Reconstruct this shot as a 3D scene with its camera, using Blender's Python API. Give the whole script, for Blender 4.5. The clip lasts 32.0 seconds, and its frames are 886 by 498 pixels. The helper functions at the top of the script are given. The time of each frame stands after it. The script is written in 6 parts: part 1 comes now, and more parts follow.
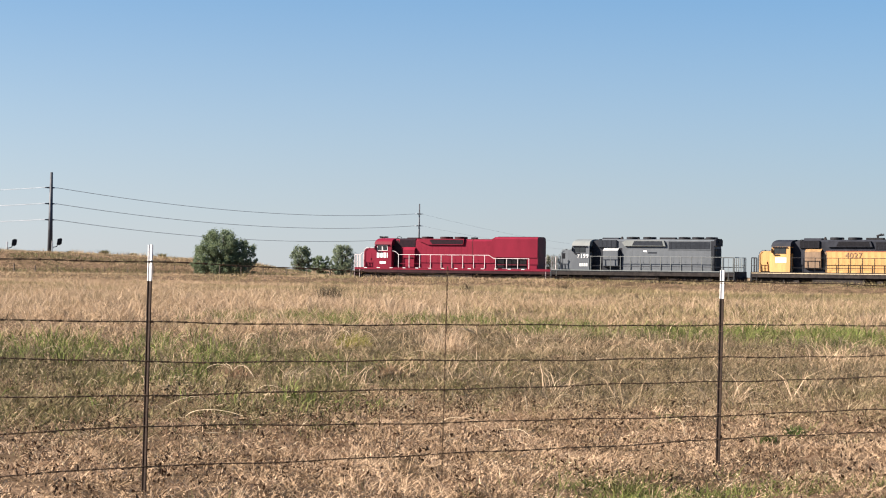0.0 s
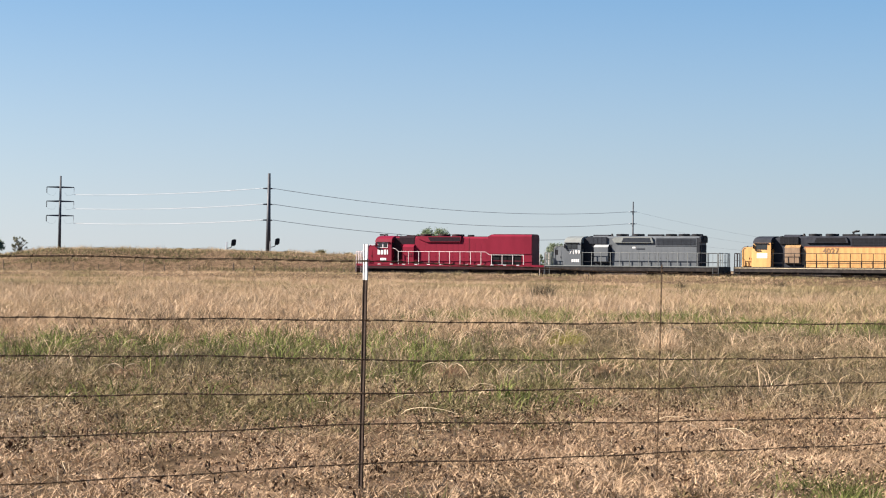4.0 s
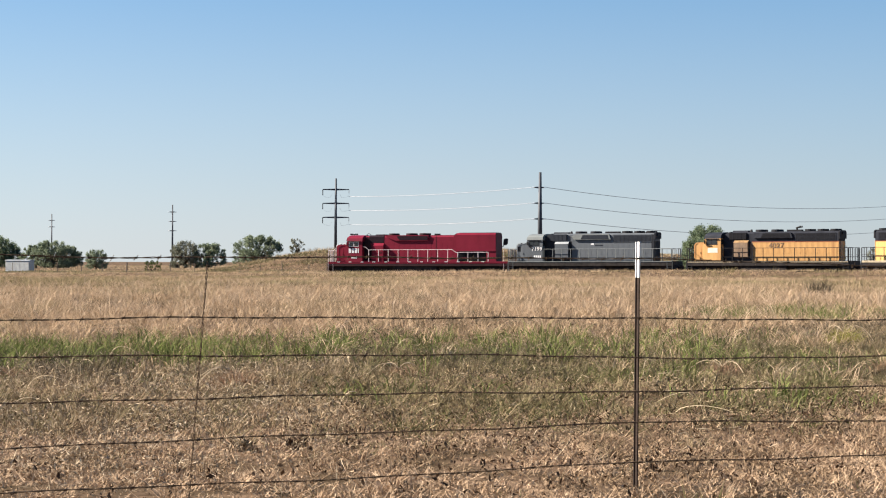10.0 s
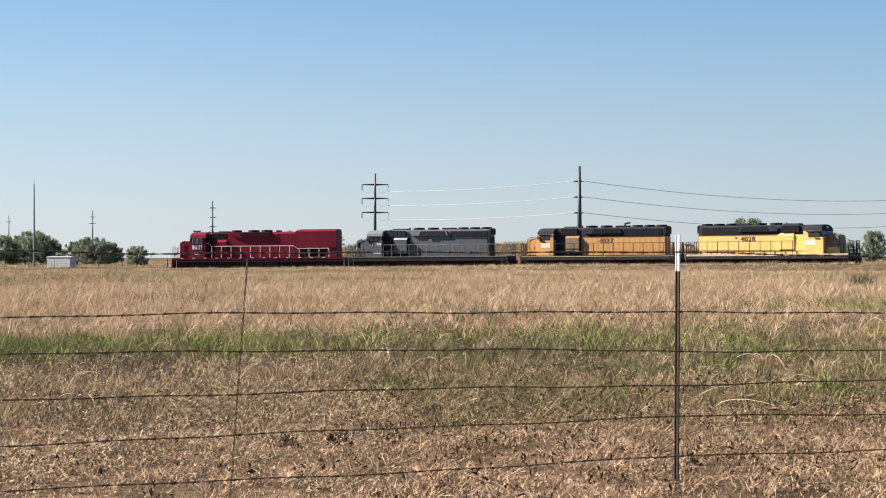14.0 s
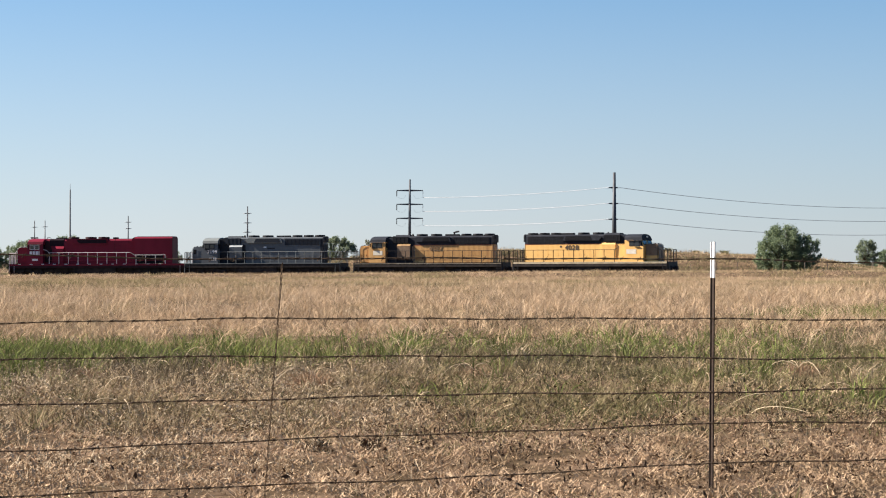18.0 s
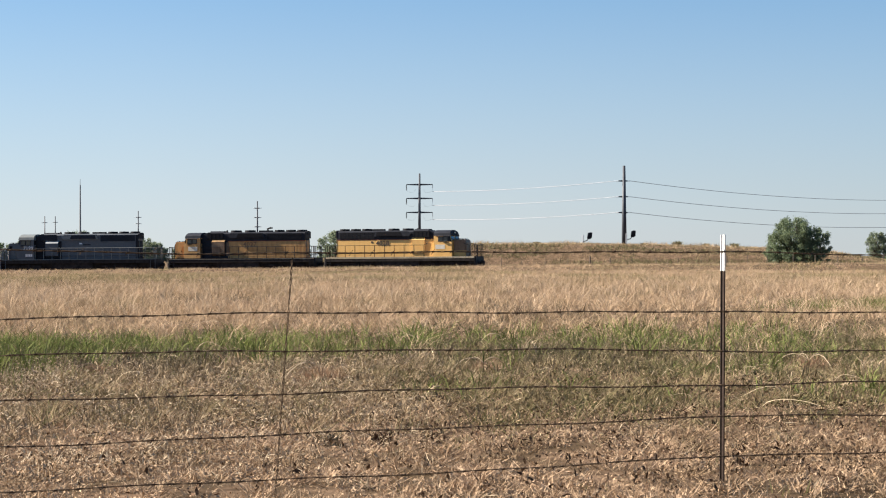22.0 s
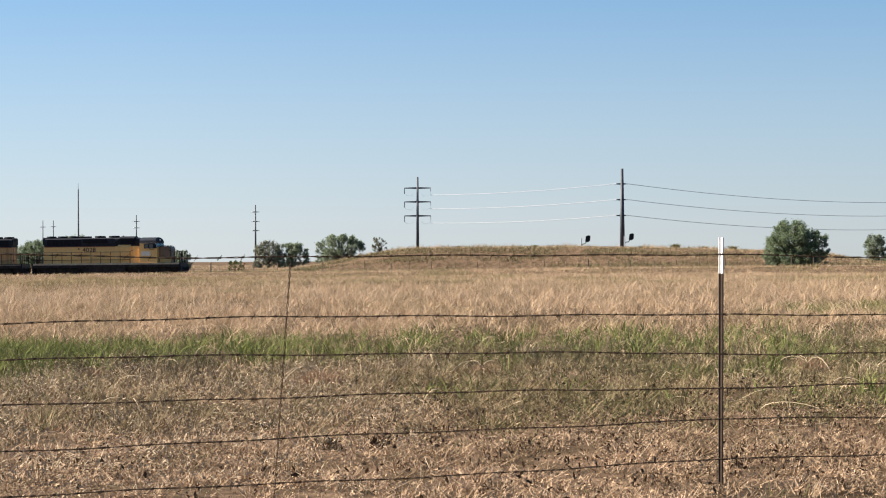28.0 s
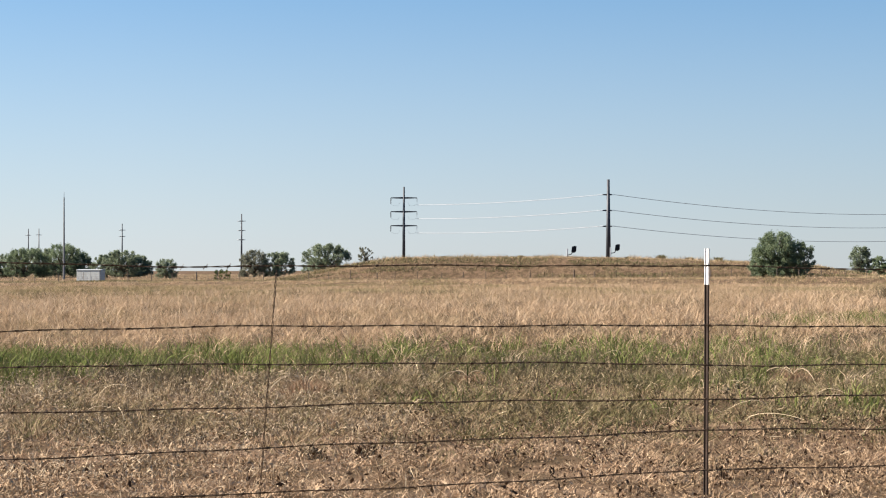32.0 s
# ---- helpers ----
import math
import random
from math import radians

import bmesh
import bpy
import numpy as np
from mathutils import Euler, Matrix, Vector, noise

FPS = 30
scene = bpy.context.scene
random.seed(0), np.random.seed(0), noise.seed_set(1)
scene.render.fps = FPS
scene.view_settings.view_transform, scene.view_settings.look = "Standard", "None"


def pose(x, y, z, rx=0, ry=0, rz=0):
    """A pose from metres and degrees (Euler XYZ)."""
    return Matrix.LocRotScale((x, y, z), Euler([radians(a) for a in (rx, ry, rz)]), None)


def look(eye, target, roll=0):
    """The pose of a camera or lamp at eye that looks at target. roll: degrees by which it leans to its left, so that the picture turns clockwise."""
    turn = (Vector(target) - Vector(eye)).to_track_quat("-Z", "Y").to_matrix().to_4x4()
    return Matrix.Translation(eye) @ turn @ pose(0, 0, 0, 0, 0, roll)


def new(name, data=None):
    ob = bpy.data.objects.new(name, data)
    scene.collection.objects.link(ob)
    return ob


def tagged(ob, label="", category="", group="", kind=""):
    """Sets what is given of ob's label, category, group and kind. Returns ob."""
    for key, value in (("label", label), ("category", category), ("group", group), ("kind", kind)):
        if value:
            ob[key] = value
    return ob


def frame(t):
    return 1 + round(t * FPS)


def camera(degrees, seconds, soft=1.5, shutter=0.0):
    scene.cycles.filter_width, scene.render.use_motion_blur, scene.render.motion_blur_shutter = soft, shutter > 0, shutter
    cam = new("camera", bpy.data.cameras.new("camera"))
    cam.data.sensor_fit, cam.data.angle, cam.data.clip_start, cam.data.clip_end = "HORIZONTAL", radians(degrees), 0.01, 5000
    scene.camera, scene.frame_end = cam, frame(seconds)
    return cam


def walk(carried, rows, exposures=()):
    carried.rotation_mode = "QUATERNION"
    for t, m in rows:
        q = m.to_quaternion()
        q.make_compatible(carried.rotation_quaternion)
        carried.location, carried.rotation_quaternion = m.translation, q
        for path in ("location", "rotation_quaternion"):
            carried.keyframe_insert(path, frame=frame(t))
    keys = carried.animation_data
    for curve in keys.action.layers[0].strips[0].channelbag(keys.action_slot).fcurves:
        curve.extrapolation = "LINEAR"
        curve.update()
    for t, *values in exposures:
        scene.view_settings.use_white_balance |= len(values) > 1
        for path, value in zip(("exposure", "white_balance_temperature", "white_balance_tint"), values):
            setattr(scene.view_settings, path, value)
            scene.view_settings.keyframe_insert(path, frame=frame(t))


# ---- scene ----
EYE = 1.386          # eye height over the field
cam = camera(26.0, 32.0, soft=1.1)
# seconds, then the turn of the camera in degrees: it stands still and is panned by hand

walk(cam, [(t, pose(0, 0, EYE, rx, ry, rz)) for t, rx, ry, rz in [
    (0.0, 90.675, -1.073, -11.587), (0.5, 90.651, -1.101, -10.679), (1.0, 90.634, -1.097, -9.793), (1.5, 90.604, -1.051, -8.930),
    (2.0, 90.573, -1.019, -8.128), (2.5, 90.539, -1.011, -7.391), (3.0, 90.510, -0.849, -6.712), (3.5, 90.513, -0.840, -5.998),
    (5.5, 90.505, -0.823, -2.670), (6.0, 90.469, -0.784, -1.835), (6.5, 90.418, -0.651, -1.032), (7.0, 90.387, -0.638, -0.281),
    (7.5, 90.370, -0.576, 0.442), (8.0, 90.384, -0.526, 1.123), (8.5, 90.398, -0.431, 1.725), (9.0, 90.402, -0.319, 2.214),
    (9.5, 90.395, -0.297, 2.602), (10.0, 90.394, -0.212, 2.890), (10.5, 90.385, -0.238, 3.108), (11.0, 90.351, -0.118, 3.274),
    (11.5, 90.307, -0.069, 3.421), (12.0, 90.270, -0.077, 3.554), (12.5, 90.237, -0.016, 3.695), (13.0, 90.220, 0.063, 3.822),
    (13.5, 90.223, 0.103, 3.943), (14.0, 90.231, 0.072, 4.071), (14.5, 90.219, 0.085, 4.207), (16.5, 90.318, -0.097, 4.747),
    (17.0, 90.366, -0.108, 4.872), (17.5, 90.390, -0.117, 4.994), (18.0, 90.410, -0.086, 5.099), (18.5, 90.420, -0.044, 5.183),
    (19.0, 90.413, 0.019, 5.255), (19.5, 90.391, 0.074, 5.294), (20.0, 90.359, 0.127, 5.319), (20.5, 90.318, 0.118, 5.325),
    (21.0, 90.280, 0.081, 5.346), (21.5, 90.243, 0.099, 5.371), (22.0, 90.230, 0.128, 5.396), (22.5, 90.222, 0.137, 5.447),
    (23.0, 90.231, 0.182, 5.472), (23.5, 90.259, 0.161, 5.472), (24.0, 90.286, 0.162, 5.472), (24.5, 90.326, 0.085, 5.447),
    (25.0, 90.350, 0.046, 5.408), (25.5, 90.369, 0.083, 5.362), (27.5, 90.332, 0.196, 5.341), (28.0, 90.331, 0.267, 5.343),
    (28.5, 90.361, 0.311, 5.294), (29.0, 90.402, 0.244, 5.240), (29.5, 90.455, 0.218, 5.179), (30.0, 90.488, 0.138, 5.103),
    (30.5, 90.519, 0.120, 5.044), (31.0, 90.552, 0.043, 4.997), (31.5, 90.577, 0.053, 4.951), (32.0, 90.628, 0.022, 4.926),
]], exposures=[(0, 1.68, 6690, 15.2), (2, 1.71, 6660, 15), (4, 1.70, 6650, 14.5), (10, 1.67, 6640, 13.2), (32, 1.67, 6640, 13)])

# ---- light ----
SUN_AZ, SUN_EL = -87.5, 34.0      # degrees: from straight ahead to the right, and up
world = bpy.data.worlds.new("clear_sky")
scene.world = world
world.use_nodes = True
wn, wl = world.node_tree.nodes, world.node_tree.links
sky = wn.new("ShaderNodeTexSky")
sky.sky_type, sky.sun_disc = "NISHITA", False
sky.sun_elevation, sky.sun_rotation = radians(SUN_EL), radians(SUN_AZ)
sky.altitude, sky.air_density, sky.dust_density, sky.ozone_density = 200, 1.0, 0.5, 4.2
# the horizon's white belt lies a little lower than the plain model puts it
sky_co, sky_lift = wn.new("ShaderNodeTexCoord"), wn.new("ShaderNodeVectorMath")
sky_lift.operation = "ADD"
sky_lift.inputs[1].default_value = (0, 0, 0.035)
wl.new(sky_co.outputs["Generated"], sky_lift.inputs[0])
wl.new(sky_lift.outputs[0], sky.inputs["Vector"])
# dry haze that pales the lowest part of the sky all the way round
sky_sep, haze_fall, haze_pow, haze = wn.new("ShaderNodeSeparateXYZ"), wn.new("ShaderNodeMapRange"), wn.new("ShaderNodeMath"), wn.new("ShaderNodeMix")
wl.new(sky_co.outputs["Generated"], sky_sep.inputs[0])
wl.new(sky_sep.outputs[2], haze_fall.inputs[0])
haze_fall.inputs[1].default_value, haze_fall.inputs[2].default_value, haze_fall.inputs[3].default_value, haze_fall.inputs[4].default_value = 0.0, 0.24, 1.0, 0.0
haze_pow.operation = "POWER"
haze_pow.inputs[1].default_value = 1.6
wl.new(haze_fall.outputs[0], haze_pow.inputs[0])
haze_amount = wn.new("ShaderNodeMath")
haze_amount.operation = "MULTIPLY"
haze_amount.inputs[1].default_value = 0.8
wl.new(haze_pow.outputs[0], haze_amount.inputs[0])
haze.data_type = "RGBA"
# the haze is brighter on the sun's side
haze_side, haze_tone = wn.new("ShaderNodeMapRange"), wn.new("ShaderNodeMix")
haze_side.inputs[1].default_value, haze_side.inputs[2].default_value = -0.25, 0.45
wl.new(sky_sep.outputs[0], haze_side.inputs[0])
haze_tone.data_type = "RGBA"
haze_tone.inputs[6].default_value, haze_tone.inputs[7].default_value = (4.48, 4.81, 5.12, 1), (3.00, 3.25, 3.48, 1)
wl.new(haze_side.outputs[0], haze_tone.inputs[0])
wl.new(haze_tone.outputs[2], haze.inputs[7])
wl.new(haze_amount.outputs[0], haze.inputs[0])
clear = wn.new("ShaderNodeHueSaturation")
clear.inputs["Hue"].default_value, clear.inputs["Saturation"].default_value = 0.495, 1.27
wl.new(sky.outputs[0], clear.inputs["Color"])
wl.new(clear.outputs[0], haze.inputs[6])
wl.new(haze.outputs[2], wn["Background"].inputs[0])
wn["Background"].inputs[1].default_value = 0.047
sun = new("sun", bpy.data.lights.new("sun", "SUN"))
sun.data.energy, sun.data.angle, sun.data.color = 5.0, radians(0.5), (1.0, 0.93, 0.82)
sa, se = radians(SUN_AZ), radians(SUN_EL)
sun_dir = Vector((math.sin(sa) * math.cos(se), math.cos(sa) * math.cos(se), math.sin(se)))
sun.matrix_world = look(sun_dir * 300, (0, 0, 0))


# ---- materials ----
PAINT = 0.82      # all base colours were mixed a little too pale


def mat(name, c1, c2, scale=3.0, rough=0.7, metal=0.0, bump=0.0, fine=40.0, rand=0.0, island=0.0, stretch=(1, 1, 1), spec=0.4, through_light=0.0, edge=(0.32, 0.68), drift=None):
    """Two colours mixed by a broad noise, a fine grain over it, and a little relief; drift is a third colour in wide patches."""
    c1, c2 = [tuple(v * PAINT for v in c) for c in (c1, c2)]
    m = bpy.data.materials.new(name)
    m.use_nodes = True
    n, l = m.node_tree.nodes, m.node_tree.links
    b = n["Principled BSDF"]
    co, mp = n.new("ShaderNodeTexCoord"), n.new("ShaderNodeMapping")
    mp.inputs["Scale"].default_value = stretch
    l.new(co.outputs["Object"], mp.inputs[0])
    a = n.new("ShaderNodeTexNoise")
    a.inputs["Scale"].default_value, a.inputs["Detail"].default_value, a.inputs["Roughness"].default_value = scale, 6, 0.65
    l.new(mp.outputs[0], a.inputs["Vector"])
    ramp = n.new("ShaderNodeMapRange")
    ramp.inputs[1].default_value, ramp.inputs[2].default_value = edge
    l.new(a.outputs["Fac"], ramp.inputs[0])
    mix = n.new("ShaderNodeMix")
    mix.data_type = "RGBA"
    mix.inputs[6].default_value, mix.inputs[7].default_value = (*c1, 1), (*c2, 1)
    if rand or island:
        src = n.new("ShaderNodeNewGeometry").outputs["Random Per Island"] if island else n.new("ShaderNodeObjectInfo").outputs["Random"]
        k = island or rand
        mul = n.new("ShaderNodeMix")
        mul.inputs[0].default_value = k
        l.new(ramp.outputs[0], mul.inputs[2])
        l.new(src, mul.inputs[3])
        l.new(mul.outputs[0], mix.inputs[0])
    else:
        l.new(ramp.outputs[0], mix.inputs[0])
    body = mix
    if drift:
        third, sx, sy, d0, d1, most = drift
        wp, wide = n.new("ShaderNodeMapping"), n.new("ShaderNodeTexNoise")
        wp.inputs["Scale"].default_value = (1 / sx, 1 / sy, 0.3 / sx)
        wp.inputs["Location"].default_value = (len(name) * 3.7, len(name) * 1.9, 0)
        wide.inputs["Scale"].default_value, wide.inputs["Detail"].default_value, wide.inputs["Roughness"].default_value = 1.0, 4, 0.6
        l.new(co.outputs["Object"], wp.inputs[0])
        l.new(wp.outputs[0], wide.inputs["Vector"])
        share = n.new("ShaderNodeMapRange")
        share.inputs[1].default_value, share.inputs[2].default_value, share.inputs[4].default_value = d0, d1, most
        l.new(wide.outputs["Fac"], share.inputs[0])
        body = n.new("ShaderNodeMix")
        body.data_type = "RGBA"
        l.new(share.outputs[0], body.inputs[0])
        l.new(mix.outputs[2], body.inputs[6])
        body.inputs[7].default_value = (*[v * PAINT for v in third], 1)
    g = n.new("ShaderNodeTexNoise")
    g.inputs["Scale"].default_value, g.inputs["Detail"].default_value = fine, 3
    l.new(co.outputs["Object"], g.inputs["Vector"])
    gr = n.new("ShaderNodeMapRange")
    gr.inputs[3].default_value, gr.inputs[4].default_value = 0.8, 1.2
    l.new(g.outputs["Fac"], gr.inputs[0])
    tint = n.new("ShaderNodeMix")
    tint.data_type, tint.blend_type = "RGBA", "MULTIPLY"
    tint.inputs[0].default_value = 1.0
    l.new(body.outputs[2], tint.inputs[6])
    l.new(gr.outputs[0], tint.inputs[7])
    l.new(tint.outputs[2], b.inputs["Base Color"])
    b.inputs["Roughness"].default_value, b.inputs["Metallic"].default_value = rough, metal
    b.inputs["Specular IOR Level"].default_value = spec
    if bump:
        bp = n.new("ShaderNodeBump")
        bp.inputs["Strength"].default_value, bp.inputs["Distance"].default_value = bump, 0.02
        l.new(g.outputs["Fac"], bp.inputs["Height"])
        l.new(bp.outputs[0], b.inputs["Normal"])
    if through_light:
        tr = n.new("ShaderNodeBsdfTranslucent")
        l.new(tint.outputs[2], tr.inputs[0])
        ms = n.new("ShaderNodeMixShader")
        ms.inputs[0].default_value = through_light
        l.new(b.outputs[0], ms.inputs[1])
        l.new(tr.outputs[0], ms.inputs[2])
        l.new(ms.outputs[0], n["Material Output"].inputs[0])
    return m


M_soil = mat("dry_soil", (0.075, 0.048, 0.029), (0.25, 0.165, 0.105), 4.5, 0.95, bump=0.6, fine=14, spec=0.03, drift=((0.06, 0.042, 0.023), 0.7, 1.3, 0.42, 0.58, 0.8))
M_litter = mat("dry_leaf_litter", (0.24, 0.158, 0.095), (0.66, 0.475, 0.31), 3.0, 0.9, island=0.4, fine=30, stretch=(3.0, 0.8, 1), through_light=0.06, spec=0.03, edge=(0.37, 0.63), drift=((0.22, 0.148, 0.085), 0.8, 1.5, 0.48, 0.62, 0.7))
# the dark noise streaks of M_dull and M_thatch stand in for shadows between clumps
M_dull = mat("grey_green_grass", (0.045, 0.038, 0.017), (0.46, 0.36, 0.20), 1.7, 0.85, island=0.22, fine=30, stretch=(3.6, 0.9, 1), through_light=0.06, spec=0.03, edge=(0.39, 0.61), drift=((0.115, 0.112, 0.046), 1.5, 2.8, 0.41, 0.53, 0.85))
M_thatch = mat("brown_thatch", (0.06, 0.043, 0.024), (0.54, 0.40, 0.245), 1.7, 0.85, island=0.25, fine=30, stretch=(3.6, 0.9, 1), through_light=0.06, spec=0.03, edge=(0.38, 0.62), drift=((0.165, 0.135, 0.07), 1.4, 2.6, 0.46, 0.6, 0.75))
M_tussock = mat("rusty_tussock_grass", (0.24, 0.145, 0.088), (0.50, 0.33, 0.21), 6.0, 0.85, island=0.6, fine=30, through_light=0.1, spec=0.03)
M_limegrass = mat("yellow_green_grass", (0.20, 0.19, 0.05), (0.42, 0.38, 0.11), 5.0, 0.8, island=0.6, fine=30, through_light=0.15, spec=0.03)
M_green = mat("green_grass", (0.030, 0.044, 0.012), (0.27, 0.305, 0.094), 1.5, 0.8, island=0.35, fine=30, stretch=(2.4, 0.6, 0.5), through_light=0.15, spec=0.03, edge=(0.38, 0.62), drift=((0.29, 0.25, 0.105), 1.2, 2.0, 0.56, 0.70, 0.5))
M_tan = mat("tan_grass", (0.26, 0.175, 0.10), (0.72, 0.52, 0.335), 1.5, 0.85, island=0.35, fine=20, stretch=(2.0, 0.4, 0.7), through_light=0.14, spec=0.03, edge=(0.37, 0.63), drift=((0.27, 0.215, 0.115), 2.6, 7.0, 0.5, 0.66, 0.75))
M_fartan = mat("far_tan_grass", (0.39, 0.275, 0.165), (0.64, 0.465, 0.30), 0.35, 0.9, island=0.35, fine=20, stretch=(1.0, 0.14, 1), through_light=0.2, spec=0.03, drift=((0.34, 0.275, 0.15), 7.0, 26.0, 0.47, 0.62, 0.85))
M_olive = mat("olive_dry_grass", (0.15, 0.125, 0.055), (0.38, 0.31, 0.16), 0.5, 0.9, island=0.5, fine=20, through_light=0.15, spec=0.03)
M_darkleaf = mat("dark_dead_leaves", (0.045, 0.029, 0.018), (0.15, 0.092, 0.056), 4, 0.9, island=0.7, spec=0.05)
M_thatch_gap = mat("rotted_thatch", (0.05, 0.038, 0.022), (0.15, 0.115, 0.068), 4, 0.9, island=0.7, spec=0.03)
M_pale = mat("pale_grass_stems", (0.46, 0.33, 0.205), (0.74, 0.55, 0.375), 1.0, 0.85, island=0.7, fine=20, through_light=0.2, spec=0.03)
M_brush = mat("dark_brush", (0.09, 0.088, 0.042), (0.26, 0.23, 0.118), 0.3, 0.9, island=0.6, through_light=0.2, spec=0.03)
M_berm = mat("bank_grass", (0.31, 0.225, 0.13), (0.61, 0.455, 0.285), 0.22, 0.9, island=0.4, fine=20, stretch=(1, 0.4, 1.6), through_light=0.2, spec=0.03, drift=((0.24, 0.20, 0.10), 5.0, 6.0, 0.47, 0.6, 0.85))
M_straw = mat("bleached_straw", (0.40, 0.31, 0.20), (0.66, 0.53, 0.36), 1.0, 0.8, island=0.8, through_light=0.2, spec=0.03)
M_clip = mat("bleached_clippings", (0.17, 0.13, 0.083), (0.64, 0.50, 0.34), 1.6, 0.85, island=0.5, fine=30, spec=0.03, edge=(0.38, 0.62))
# dead weeds, and the dark blades that imitate shade between tan tufts
M_weed_gap = mat("brown_dead_weeds", (0.04, 0.033, 0.022), (0.25, 0.20, 0.13), 2.0, 0.9, island=0.3, stretch=(2, 0.6, 1), through_light=0.06, spec=0.03, edge=(0.39, 0.61))
M_weed = mat("weed_leaves", (0.06, 0.09, 0.027), (0.13, 0.16, 0.055), 1.0, 0.8, island=0.8, through_light=0.3, spec=0.03)
M_leaf = mat("bush_leaves", (0.10, 0.138, 0.077), (0.26, 0.32, 0.18), 0.5, 0.6, island=0.7, through_light=0.38, spec=0.25)
M_leaf_dark = mat("oak_leaves", (0.135, 0.175, 0.11), (0.30, 0.345, 0.22), 0.4, 0.65, island=0.7, through_light=0.42, spec=0.25)
M_leaf_grey = mat("thin_grey_leaves", (0.15, 0.155, 0.105), (0.29, 0.29, 0.21), 0.4, 0.8, island=0.7, through_light=0.2, spec=0.25)
M_bark = mat("bark", (0.09, 0.07, 0.05), (0.17, 0.14, 0.10), 4, 0.95, bump=0.6, fine=30, spec=0.03)
M_post = mat("dark_post_paint", (0.022, 0.015, 0.012), (0.05, 0.032, 0.022), 14, 0.6, bump=0.3, fine=80, spec=0.12)
M_cap = mat("white_post_paint", (0.62, 0.60, 0.56), (0.80, 0.79, 0.76), 20, 0.6, bump=0.2, fine=90)
M_wire = mat("rusty_wire", (0.05, 0.03, 0.016), (0.14, 0.085, 0.042), 30, 0.8, metal=0.3, fine=200)
M_wood = mat("weathered_wood", (0.10, 0.075, 0.055), (0.20, 0.155, 0.115), 5, 0.9, bump=0.4, stretch=(1, 1, 0.2))
M_steelpole = mat("weathering_steel", (0.04, 0.045, 0.055), (0.08, 0.085, 0.095), 1.0, 0.6, metal=0.3, spec=0.5)
M_insul = mat("grey_insulator", (0.42, 0.44, 0.46), (0.55, 0.57, 0.60), 2, 0.35)
M_cable = mat("aluminium_cable", (0.20, 0.21, 0.23), (0.30, 0.31, 0.33), 2, 0.6, metal=0.35)
# paler copy of the cable metal: the sun's glint is put into the colour
M_cable_glint = mat("new_aluminium_cable", (0.28, 0.29, 0.31), (0.37, 0.38, 0.40), 2, 0.5, metal=0.1)
M_galv = mat("galvanised_steel", (0.48, 0.49, 0.50), (0.62, 0.63, 0.64), 3, 0.45, metal=0.6)
M_mast = mat("dull_mast_steel", (0.15, 0.15, 0.15), (0.24, 0.24, 0.235), 3, 0.6, metal=0.2)
M_white = mat("weathered_white_enamel", (0.40, 0.415, 0.40), (0.50, 0.515, 0.50), 2, 0.45, fine=12)
M_black = mat("black_paint", (0.012, 0.012, 0.014), (0.028, 0.028, 0.031), 3, 0.6, spec=0.12)
M_ballast = mat("ballast", (0.16, 0.145, 0.13), (0.30, 0.28, 0.25), 6, 0.95, bump=0.9, fine=9, spec=0.03)
M_rail = mat("rail_steel", (0.10, 0.06, 0.04), (0.18, 0.12, 0.085), 3, 0.5, metal=0.5)
M_tie = mat("sleeper_wood", (0.06, 0.045, 0.035), (0.11, 0.085, 0.065), 4, 0.95)
M_wing = mat("clear_wing", (0.45, 0.46, 0.46), (0.60, 0.61, 0.61), 60, 0.2, through_light=0.7)
# locomotives
M_red = mat("red_paint", (0.162, 0.006, 0.021), (0.225, 0.011, 0.031), 0.8, 0.5, fine=18, stretch=(1, 1, 0.3), spec=0.18)
M_reddark = mat("sooty_red_paint", (0.06, 0.006, 0.011), (0.12, 0.008, 0.016), 1.2, 0.6, spec=0.25)
M_screen_red = mat("dark_screen", (0.012, 0.007, 0.011), (0.032, 0.014, 0.02), 6, 0.8, fine=60, spec=0.1)
M_redbrown = mat("dark_primer", (0.02, 0.009, 0.011), (0.05, 0.018, 0.02), 1.5, 0.75, spec=0.15)
M_grey = mat("grey_paint", (0.084, 0.095, 0.106), (0.132, 0.146, 0.158), 0.9, 0.55, fine=18, stretch=(1, 1, 0.3), spec=0.25)
M_greytop = mat("pale_grey_cab_paint", (0.14, 0.155, 0.15), (0.20, 0.215, 0.205), 1.2, 0.6, fine=18)
M_slate = mat("slate_intake_screen", (0.02, 0.024, 0.031), (0.036, 0.042, 0.052), 6, 0.8, fine=60, spec=0.1)
M_lightgrey = mat("light_grey_paint", (0.26, 0.28, 0.28), (0.40, 0.41, 0.41), 1.2, 0.55, fine=20)
M_darkgrey = mat("dark_grey_paint", (0.012, 0.014, 0.018), (0.03, 0.033, 0.04), 1.2, 0.75, fine=18, spec=0.15)
M_yellow = mat("faded_yellow_paint", (0.33, 0.16, 0.052), (0.66, 0.375, 0.13), 1.1, 0.5, fine=14, stretch=(1.6, 1, 0.2))
M_yellow2 = mat("bright_yellow_paint", (0.76, 0.425, 0.12), (0.87, 0.53, 0.18), 0.8, 0.45, fine=18, stretch=(1, 1, 0.3))
M_roof = mat("sooty_roof_paint", (0.013, 0.015, 0.021), (0.034, 0.037, 0.047), 1.2, 0.75, fine=14, spec=0.15)
